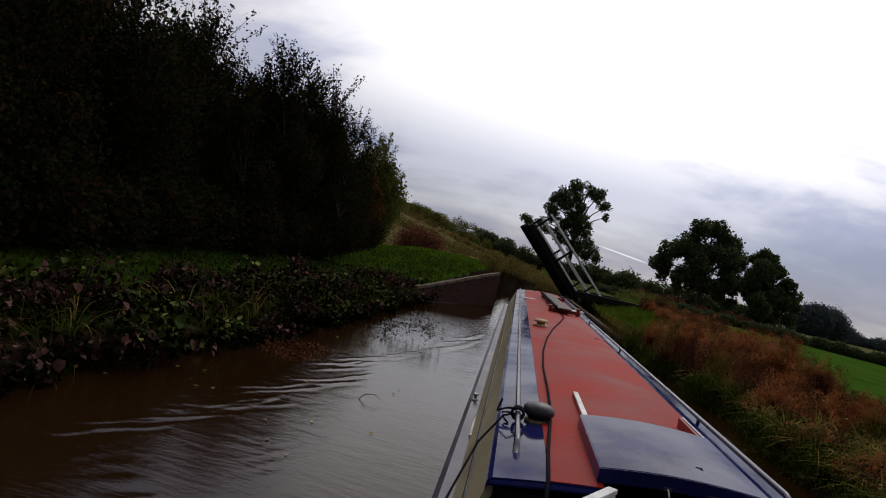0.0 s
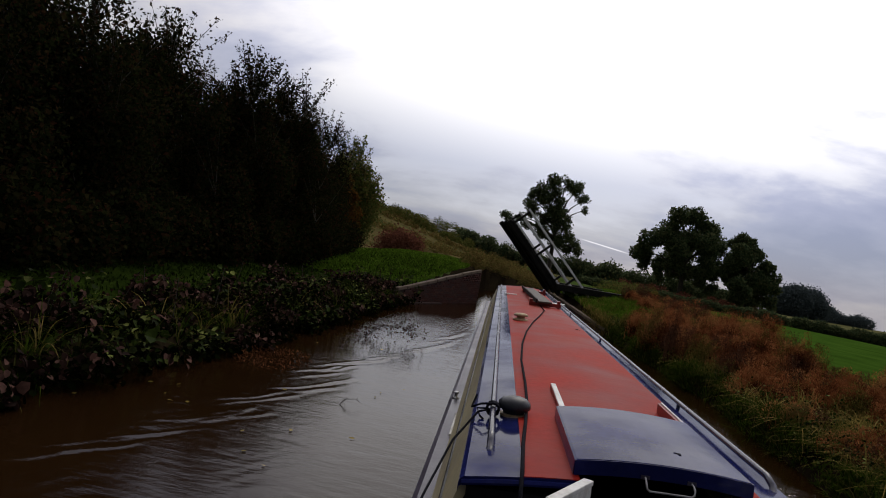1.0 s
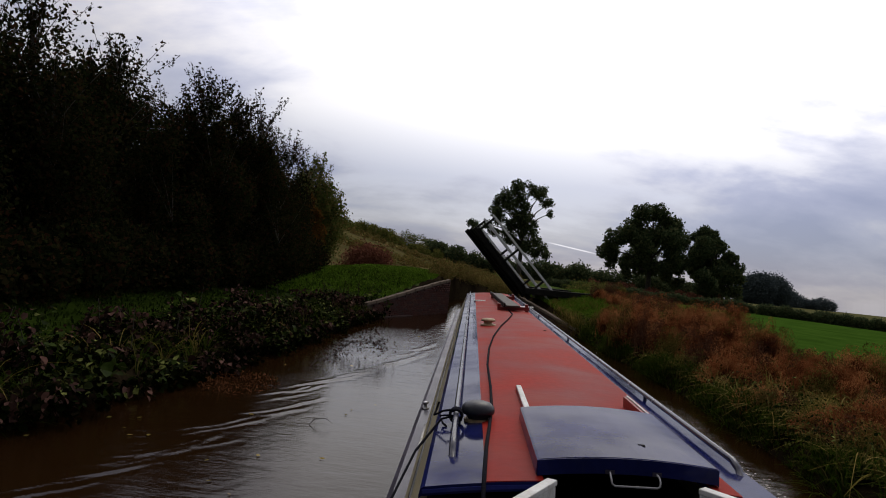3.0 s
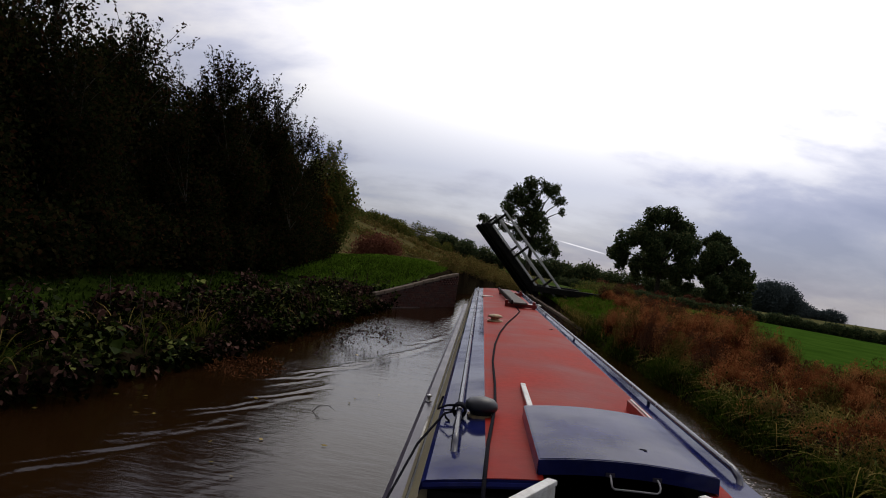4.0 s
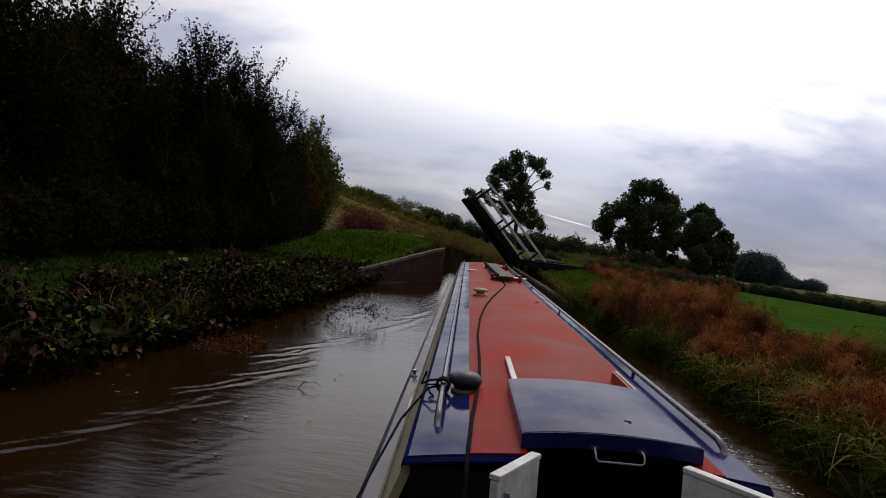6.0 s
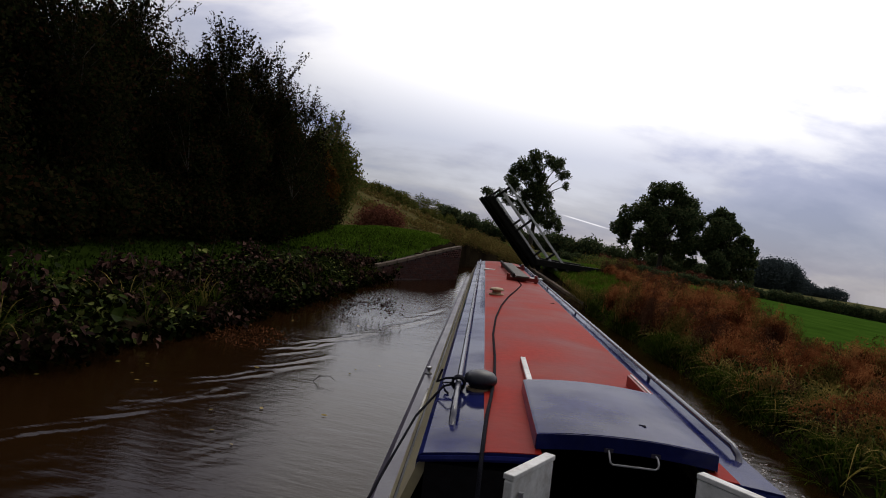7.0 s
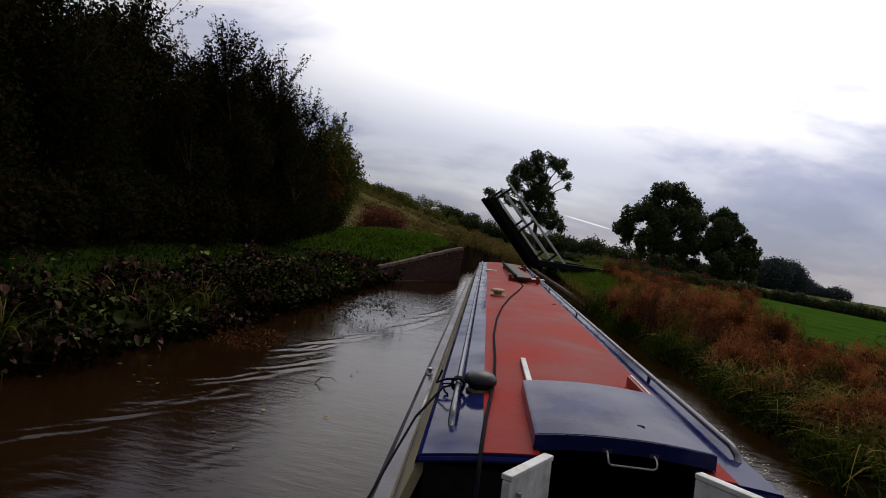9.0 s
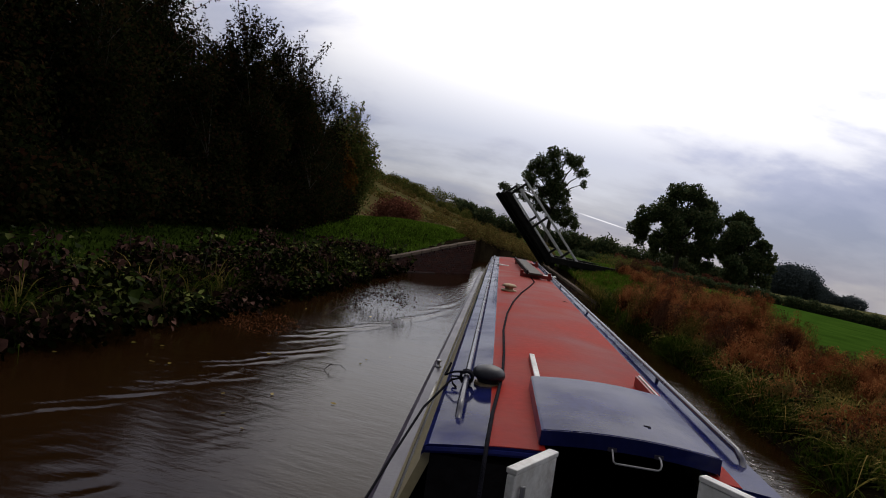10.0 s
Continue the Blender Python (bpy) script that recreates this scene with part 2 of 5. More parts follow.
M = {
    "red": material("red_roof_paint", [(0.27, 0.0165, 0.0105), (0.33, 0.024, 0.015)], 0.5, specular=0.035, vary=0.14, grain=22, bump=0.08, stains=((0.29, 0.052, 0.033), 0.5, 0.9)),
    "blue": material("blue_gloss_paint", [(0.010, 0.0135, 0.078), (0.015, 0.019, 0.105)], 0.10, specular=0.046, vary=0.2, grain=30, bump=0.012, stains=((0.06, 0.062, 0.08), 0.5, 3.0), dull=0.65),
    "rail_paint": material("worn_dark_rail_paint", [(0.022, 0.023, 0.045), (0.034, 0.035, 0.060)], 0.22, specular=0.5, vary=0.2, grain=40, bump=0.03),
    "cream": material("cream_cabin_paint", [(0.40, 0.34, 0.19), (0.48, 0.42, 0.25)], 0.4, vary=0.15, grain=25, bump=0.05, stains=((0.25, 0.2, 0.12), 0.6, 4)),
    "hullgrey": material("dull_blue_gunwale_paint", [(0.046, 0.038, 0.060), (0.064, 0.054, 0.082)], 0.4, vary=0.2, grain=30, bump=0.08),
    "hull": material("black_hull_blacking", (0.012, 0.012, 0.014), 0.5, specular=0.15, vary=0.3, grain=30, bump=0.15),
    "white": material("worn_white_paint", [(0.62, 0.62, 0.60), (0.76, 0.76, 0.74)], 0.45, vary=0.12, grain=40, bump=0.1, stains=((0.3, 0.26, 0.2), 0.5, 9)),
    "rail_red": material("runner_red_paint", (0.231, 0.0245, 0.0175), 0.4, vary=0.2, bump=0.08),
    "dark": material("cabin_shade_and_mark", (0.012, 0.011, 0.013), 0.8, specular=0.05, vary=0.3, bump=0.1),
    "rope": material("dark_rope", (0.014, 0.014, 0.020), 0.85, specular=0.05, vary=0.4, grain=160, bump=0.6),
    "rubber": material("black_domed_cap", (0.022, 0.024, 0.032), 0.38, specular=0.3, vary=0.2, grain=60, bump=0.05),
    "brass": material("weathered_brass", (0.42, 0.308, 0.182), 0.6, metal=0.3, vary=0.3, bump=0.1),
    "steel": material("bright_steel", (0.45, 0.45, 0.47), 0.35, metal=1.0, vary=0.2, bump=0.05),
    "galv": material("galvanised_steel", (0.42, 0.42, 0.42), 0.5, metal=0.3, vary=0.2, bump=0.05),
    "plank": material("weathered_grey_plank", [(0.05, 0.0425, 0.034), (0.08, 0.0675, 0.055)], 0.7, vary=0.3, grain=60, bump=0.3),
    "brick": material("dark_red_canal_brick", [(0.0647, 0.0282, 0.0261), (0.0887, 0.0355, 0.0313), (0.0679, 0.0418, 0.0418), (0.1096, 0.0501, 0.0418)], 0.9, specular=0.05, per="object", vary=0.3, grain=35, bump=0.5, stains=((0.03, 0.033, 0.02), 0.6, 2.5)),
    "brickwork": material("dark_red_canal_brickwork", [(0.0647, 0.0282, 0.0261), (0.0887, 0.0355, 0.0313), (0.0679, 0.0418, 0.0418), (0.1096, 0.0501, 0.0418)], 0.9, specular=0.05, per="island", vary=0.3, grain=35, bump=0.5, stains=((0.03, 0.033, 0.02), 0.6, 2.5)),
    "mortar": material("grimy_mortar", (0.0577, 0.0399, 0.0378), 0.95, specular=0.05, vary=0.3, grain=40, bump=0.4),
    "coping": material("worn_stone_coping", [(0.125, 0.0938, 0.0725), (0.1875, 0.1438, 0.1125)], 0.9, specular=0.1, vary=0.35, grain=30, bump=0.4, stains=((0.07, 0.065, 0.04), 0.6, 4)),
    "scum": material("greyish_foam", (0.34, 0.31, 0.26), 0.6, vary=0.3, grain=40, bump=0.1),
    "tarred": material("tarred_black_timber", [(0.012, 0.012, 0.012), (0.025, 0.023, 0.02)], 0.8, specular=0.15, vary=0.4, grain=40, bump=0.4),
    "bridge_white": material("white_bridge_rail_paint", [(0.80, 0.80, 0.80), (0.86, 0.86, 0.86)], 0.5, vary=0.15, grain=30, bump=0.1),
    "bark": material("grey_brown_bark", [(0.03, 0.024, 0.018), (0.06, 0.051, 0.039)], 0.9, vary=0.35, grain=45, bump=0.8),
    "asphalt": material("road_asphalt", (0.05, 0.05, 0.052), 0.9, vary=0.2, bump=0.2),
    "van": material("white_vehicle_paint", (0.75, 0.75, 0.76), 0.3, vary=0.05, bump=0.0),
    "glass": material("dark_vehicle_glass", (0.02, 0.025, 0.03), 0.1, vary=0.05, bump=0.0),
    "coach": material("blue_coach_paint", (0.03, 0.05, 0.22), 0.3, vary=0.05, bump=0.0),
    "verge": material("rough_verge_grass", [(0.027, 0.048, 0.012), (0.048, 0.0825, 0.018), (0.075, 0.0825, 0.03)], 0.95, vary=0.4, grain=18, specular=0.0, bump=0.9),
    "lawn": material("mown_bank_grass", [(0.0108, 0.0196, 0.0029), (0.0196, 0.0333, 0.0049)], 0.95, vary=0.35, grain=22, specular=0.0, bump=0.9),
    "field": material("green_arable_field", [(0.0306, 0.0699, 0.0087), (0.0459, 0.0961, 0.012)], 0.95, vary=0.10, grain=6, specular=0.0, bump=0.1),
    "mud": material("wet_canal_mud", [(0.014, 0.010, 0.006), (0.024, 0.018, 0.010)], 0.7, specular=0.0, vary=0.4, grain=14, bump=0.8),
    "scrub": material("autumn_scrub_grass", [(0.0468, 0.0598, 0.0182), (0.104, 0.0806, 0.0338), (0.0702, 0.0728, 0.0234)], 0.95, vary=0.4, grain=3, specular=0.0, bump=0.8),
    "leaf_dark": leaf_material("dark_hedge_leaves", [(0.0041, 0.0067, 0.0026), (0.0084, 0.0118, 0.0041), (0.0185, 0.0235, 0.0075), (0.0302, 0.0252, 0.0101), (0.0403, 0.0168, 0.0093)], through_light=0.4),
    "leaf_green": leaf_material("waterside_green_leaves", [(0.008, 0.0128, 0.0024), (0.016, 0.0272, 0.0048), (0.0384, 0.0608, 0.0096), (0.0224, 0.0288, 0.008), (0.224, 0.248, 0.064)], 0.65, through_light=0.18, gloss=0.025),
    "leaf_withered": leaf_material("withered_dock_leaves", [(0.0144, 0.008, 0.0064), (0.032, 0.016, 0.0128), (0.0192, 0.0112, 0.0096), (0.0736, 0.0336, 0.0256), (0.16, 0.088, 0.0704)], 0.7, through_light=0.1, gloss=0.02),
    # undergrowth: the shade below the plants is put into this near-black leaf colour
    "leaf_under": leaf_material("under_leaves_painted_shade", [(0.0032, 0.0048, 0.0016), (0.0064, 0.0096, 0.0024), (0.0096, 0.0064, 0.004)], through_light=0.05),
    "stubble": material("pale_stubble_field", [(0.085, 0.085, 0.035), (0.12, 0.115, 0.05)], 0.95, vary=0.2, grain=4, specular=0.0, bump=0.2),
    "leaf_olive": leaf_material("olive_turning_leaves", [(0.0493, 0.069, 0.0164), (0.0907, 0.1235, 0.0295), (0.1565, 0.1565, 0.0411), (0.181, 0.1235, 0.0411)], through_light=0.3),
    "leaf_autumn": leaf_material("orange_autumn_leaves", [(0.0455, 0.041, 0.0109), (0.1183, 0.0546, 0.0127), (0.1729, 0.0683, 0.0146)], through_light=0.2),
    "leaf_oak": leaf_material("dark_oak_leaves", [(0.0275, 0.045, 0.0225), (0.0562, 0.0825, 0.0375), (0.1063, 0.1313, 0.06), (0.1187, 0.1187, 0.0525)], through_light=0.4),
    "leaf_bush": leaf_material("russet_bush_leaves", [(0.1105, 0.0442, 0.0306), (0.187, 0.0714, 0.0459), (0.255, 0.1105, 0.068)], through_light=0.15),
    "leaf_scrub": leaf_material("tawny_scrub_leaves", [(0.0972, 0.108, 0.0259), (0.1728, 0.1512, 0.0432), (0.2592, 0.1836, 0.0648), (0.1728, 0.0972, 0.0432)], through_light=0.15),
    "leaf_dead": leaf_material("withered_seed_heads", [(0.03, 0.016, 0.012), (0.055, 0.028, 0.02)], through_light=0.05),
    # far wood: distance haze mixed into a paler, bluer leaf colour
    "leaf_far": leaf_material("haze_tinted_far_leaves", [(0.06, 0.08, 0.084), (0.1, 0.124, 0.128)], through_light=0.2),
    "blade": leaf_material("long_green_grass", [(0.0113, 0.0239, 0.0021), (0.0282, 0.0521, 0.0042), (0.0598, 0.095, 0.0099), (0.0317, 0.0352, 0.007), (0.1408, 0.1302, 0.0387)], through_light=0.45),
    "weed": leaf_material("wet_red_weed", [(0.102, 0.0425, 0.0204), (0.17, 0.068, 0.0306)], through_light=0.1),
    "tawny": leaf_material("tawny_verge_grass", [(0.0325, 0.0525, 0.0063), (0.1125, 0.0875, 0.0225), (0.275, 0.1875, 0.0562), (0.045, 0.0725, 0.01)], through_light=0.28),
    "pale_blade": leaf_material("pale_dry_blades", [(0.11, 0.10, 0.020), (0.235, 0.175, 0.048), (0.35, 0.26, 0.09)], through_light=0.25),
    # mound turf: the lit copy of the grass colour, clear of the hedge
    "mound": leaf_material("lit_mown_turf", [(0.0532, 0.1102, 0.0076), (0.095, 0.1748, 0.0152), (0.1406, 0.2185, 0.0266)], through_light=0.2),
    # bank turf: the hedge's shade is mixed into this darker green
    "turf": leaf_material("hedge_shade_turf", [(0.0101, 0.0193, 0.0025), (0.0168, 0.0302, 0.0042), (0.0286, 0.0437, 0.0076)], through_light=0.15),
    "reed": leaf_material("russet_dead_plants", [(0.055, 0.019, 0.009), (0.15, 0.046, 0.018), (0.25, 0.085, 0.032), (0.36, 0.155, 0.06), (0.09, 0.066, 0.022)], through_light=0.45, per="", vary=0.6, grain=34),
    "umber": leaf_material("dark_brown_dead_leaves", [(0.04, 0.0182, 0.0127), (0.091, 0.04, 0.0237), (0.1638, 0.0819, 0.0455)], through_light=0.2),
}


def water_material():
    m = material("murky_brown_water", [(0.0135, 0.0058, 0.0017), (0.019, 0.0086, 0.0028)], 0.03, vary=0.1, grain=3, bump=0)
    t = m.node_tree
    n, l = t.nodes, t.links
    bsdf = n["Principled BSDF"]
    for link in list(bsdf.inputs["Roughness"].links):
        l.remove(link)
    bsdf.inputs["Roughness"].default_value = 0.008
    bsdf.inputs["IOR"].default_value = 1.235
    bsdf.inputs["Specular Tint"].default_value = (1.0, 0.94, 0.86, 1)
    place = n.new("ShaderNodeTexCoord").outputs["Object"]
    stretch = n.new("ShaderNodeMapping")
    stretch.inputs["Rotation"].default_value = (0, 0, radians(14))
    stretch.inputs["Scale"].default_value = (0.8, 2.2, 1)
    l.new(place, stretch.inputs["Vector"])
    n1 = n.new("ShaderNodeTexNoise")
    n1.inputs["Scale"].default_value, n1.inputs["Detail"].default_value = 2.6, 4
    n1.inputs["Roughness"].default_value = 0.5
    l.new(stretch.outputs[0], n1.inputs["Vector"])
    n2 = n.new("ShaderNodeTexNoise")
    n2.inputs["Scale"].default_value, n2.inputs["Detail"].default_value = 7.5, 5
    n2.inputs["Roughness"].default_value = 0.6
    l.new(stretch.outputs[0], n2.inputs["Vector"])
    fine_part = n.new("ShaderNodeMath")
    fine_part.operation = "MULTIPLY_ADD"
    fine_part.inputs[1].default_value = 0.55
    l.new(n2.outputs["Fac"], fine_part.inputs[0])
    l.new(n1.outputs["Fac"], fine_part.inputs[2])
    b = n.new("ShaderNodeBump")
    b.inputs["Strength"].default_value, b.inputs["Distance"].default_value = 0.2, 0.03
    l.new(fine_part.outputs[0], b.inputs["Height"])
    l.new(b.outputs[0], bsdf.inputs["Normal"])
    return m


M["water"] = water_material()


# ---- mesh helpers ----
def raw_mesh(name, verts, faces, mats, index=None, smooth=False):
    me = bpy.data.meshes.new(name)
    verts = np.asarray(verts, dtype=np.float32)
    if isinstance(faces, np.ndarray):
        k = faces.shape[1]
        me.vertices.add(len(verts))
        me.vertices.foreach_set("co", verts.ravel())
        me.loops.add(faces.size)
        me.loops.foreach_set("vertex_index", faces.astype(np.int32).ravel())
        me.polygons.add(len(faces))
        me.polygons.foreach_set("loop_start", np.arange(0, faces.size, k, dtype=np.int32))
        me.polygons.foreach_set("loop_total", np.full(len(faces), k, dtype=np.int32))
        if index is not None:
            me.polygons.foreach_set("material_index", np.asarray(index, dtype=np.int32))
        me.update(calc_edges=True)
        me.validate()
    else:
        me.from_pydata([tuple(v) for v in verts], [], faces)
    for mat in mats if isinstance(mats, (list, tuple)) else [mats]:
        me.materials.append(mat)
    if smooth:
        me.polygons.foreach_set("use_smooth", np.ones(len(me.polygons), dtype=bool))
    return me


def part(name, bm, mat, parent=None, label="", smooth=False):
    """Links a bmesh as one mesh object, under its thing or part."""
    me = bpy.data.meshes.new(name)
    bm.normal_update()
    bm.to_mesh(me)
    bm.free()
    me.materials.append(mat)
    if smooth:
        me.polygons.foreach_set("use_smooth", np.ones(len(me.polygons), dtype=bool))
    ob = new(name, me)
    if parent:
        ob.parent = parent
    return tagged(ob, label=label)


def mesh_part(name, me, parent=None, label=""):
    ob = new(name, me)
    if parent:
        ob.parent = parent
    return tagged(ob, label=label)


def thing(name, label, category, at=(0, 0, 0), rz=0.0, ry=0.0, group=""):
    ob = new(name)
    ob.empty_display_size = 0.2
    ob.matrix_basis = pose(*at, 0, ry, rz)
    return tagged(ob, label, category, group)


def box(bm, x0, x1, y0, y1, z0, z1, bevel=0.0, m=None):
    made = bmesh.ops.create_cube(bm, size=1)["verts"]
    for v in made:
        v.co = Vector((x0 + (x1 - x0) * (v.co.x + 0.5), y0 + (y1 - y0) * (v.co.y + 0.5), z0 + (z1 - z0) * (v.co.z + 0.5)))
    if bevel:
        edges = list({e for v in made for e in v.link_edges})
        out = bmesh.ops.bevel(bm, geom=edges, offset=bevel, segments=2, affect="EDGES", profile=0.5)
        made = list({v for f in out["faces"] for v in f.verts} | {v for v in made if v.is_valid})
    if m is not None:
        for v in made:
            v.co = m @ v.co
    return bm


def boxed(*a, bevel=0.0, m=None):
    return box(bmesh.new(), *a, bevel=bevel, m=m)


def tube(points, radius, sides=8, bm=None, closed_ends=True):
    """A round bar along points; radius a number or one for each point."""
    bm = bm or bmesh.new()
    pts = [Vector(p) for p in points]
    rad = radius if isinstance(radius, (list, tuple)) else [radius] * len(pts)
    rings = []
    for i, p in enumerate(pts):
        d = (pts[min(i + 1, len(pts) - 1)] - pts[max(i - 1, 0)]).normalized()
        a = d.orthogonal().normalized() if abs(d.z) > 0.95 else d.cross(Vector((0, 0, 1))).normalized()
        b = d.cross(a)
        rings.append([bm.verts.new(p + rad[i] * (math.cos(2 * math.pi * k / sides) * a + math.sin(2 * math.pi * k / sides) * b)) for k in range(sides)])
    for r, s in zip(rings, rings[1:]):
        for k in range(sides):
            bm.faces.new((r[k], r[(k + 1) % sides], s[(k + 1) % sides], s[k]))
    if closed_ends:
        bm.faces.new(rings[0])
        bm.faces.new(rings[-1][::-1])
    return bm


def lathe(profile, sides=24):
    bm = bmesh.new()
    rings = [[bm.verts.new((r * math.cos(2 * math.pi * k / sides), r * math.sin(2 * math.pi * k / sides), z)) for k in range(sides)] for r, z in profile]
    for r, s in zip(rings, rings[1:]):
        for k in range(sides):
            bm.faces.new((r[k], r[(k + 1) % sides], s[(k + 1) % sides], s[k]))
    bm.faces.new(rings[0][::-1])
    bm.faces.new(rings[-1])
    return bm


def smoothstep(a, b, x):
    t = np.clip((x - a) / (b - a), 0, 1)
    return t * t * (3 - 2 * t)


# ---- the lie of the land ----
BANK_Y = np.array([-60, 4, 9, 13, 17, 20.5, 22.5, 27.5, 33, 36, 42, 50, 58, 66, 100.0])
BANK_L = np.array([-5.5, -4.9, -4.45, -4.15, -4.0, -3.85, -3.4, -1.7, -1.9, -2.0, 0.1, 2.8, 4.0, -2, -8.0])
BANK_R = np.array([4.0, 4.05, 4.1, 4.12, 3.85, 3.55, 3.4, 2.85, 2.3, 2.4, 4.3, 6.8, 8.0, 4, 1.0])


def bank_left(y):
    return np.interp(y, BANK_Y, BANK_L)


def bank_right(y):
    return np.interp(y, BANK_Y, BANK_R)


def land(x, y):
    """Height of the ground."""
    x, y = np.asarray(x, float), np.asarray(y, float)
    left, right = bank_left(y), bank_right(y)
    dl, dr = left - x, x - right
    wob = 0.10 * np.sin(x * 0.9 + 1.3 * np.sin(y * 0.4)) * np.sin(y * 0.7 + x * 0.3)
    # west side: bank, hedge foot, the rise to the bridge approach, then the road embankment
    zl = 0.28 + 0.55 * smoothstep(0.4, 5.0, dl) + 1.15 * smoothstep(20.5, 28.5, y) * smoothstep(-2.0, 0.5, dl) * (1 - 0.75 * smoothstep(1.0, 7.0, dl)) * (1 - smoothstep(36, 48, y))
    zl = zl + 6.6 * smoothstep(45, 95, y + 0.55 * dl) * smoothstep(2, 30, dl + 0.04 * y) + wob * 0.5 * smoothstep(0.3, 3, dl)
    zr = 0.30 + 0.35 * smoothstep(0.3, 2.5, dr) + 0.5 * smoothstep(22, 30, y) * (1 - smoothstep(34, 44, y)) * (1 - smoothstep(4, 12, dr)) - 0.75 * smoothstep(3.2, 9, dr) - 0.020 * np.clip(dr - 3, 0, 95) - 0.011 * np.clip(dr - 98, 0, 400) + wob * 0.5 * smoothstep(0.3, 3, dr) * (1 - smoothstep(6, 12, dr))
    zr = zr - 0.0125 * np.clip(np.hypot(x, y) - 330, 0, None)
    zl = zl - 0.006 * np.clip(np.hypot(x, y) - 330, 0, None)
    z = np.where(dl > 0, zl, np.where(dr > 0, zr, 0.0))
    inside = np.minimum(-dl, -dr)
    cut = -0.9 * smoothstep(0.0, 0.5, inside) + 0.28 * (1 - smoothstep(-0.05, 0.2, inside))
    # past the bend the canal is out of sight and the ground closes
    open_canal = 1 - smoothstep(52, 58, y)
    return np.where(inside > 0, cut * open_canal + 0.4 * (1 - open_canal), z)


def ground_sheet():
    def axis(fine_a, fine_b, step, far_a, far_b):
        mid = list(np.arange(fine_a, fine_b + 1e-6, step))
        lo, hi, g = [], [], step
        p = fine_a
        while p > far_a:
            g *= 1.22
            p -= g
            lo.append(p)
        p, g = fine_b, step
        while p < far_b:
            g *= 1.22
            p += g
            hi.append(p)
        return np.array(lo[::-1] + mid + hi)
    xs = axis(-16, 16, 0.22, -2600, 2600)
    ys = axis(-6, 60, 0.3, -2600, 3200)
    X, Y = np.meshgrid(xs, ys)
    Z = land(X, Y)
    V = np.stack([X, Y, Z], -1).reshape(-1, 3)
    nx, ny = len(xs), len(ys)
    i = np.arange(nx - 1)[None, :] + nx * np.arange(ny - 1)[:, None]
    F = np.stack([i, i + 1, i + nx + 1, i + nx], -1).reshape(-1, 4)
    cx, cy = V[F].mean(1)[:, 0], V[F].mean(1)[:, 1]
    dl, dr = bank_left(cy) - cx, cx - bank_right(cy)
    idx = np.zeros(len(F), int)                                       # verge
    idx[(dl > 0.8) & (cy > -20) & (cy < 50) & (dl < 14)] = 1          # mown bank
    idx[(dr > 0.4) & (dr < 4.5) & (cy > 23) & (cy < 36)] = 1          # mown approach
    idx[(dr > 5.2) & (cy > -300) & (cy < 118) & (dr < 160)] = 2       # field
    idx[(dr > 5.2) & (cy >= 118)] = 5                                 # stubble beyond the hedge
    idx[(dl < 0.35) & (dr < 0.35)] = 3                                # mud
    idx[(dl > 3) & (cy > 44)] = 4                                     # scrub
    me = raw_mesh("ground", V, F, [M["verge"], M["lawn"], M["field"], M["mud"], M["scrub"], M["stubble"]], idx, smooth=True)
    tagged(new("ground", me), "uneven grassy canal banks, green field and scrub slopes", "ground", kind="structure")


ground_sheet()


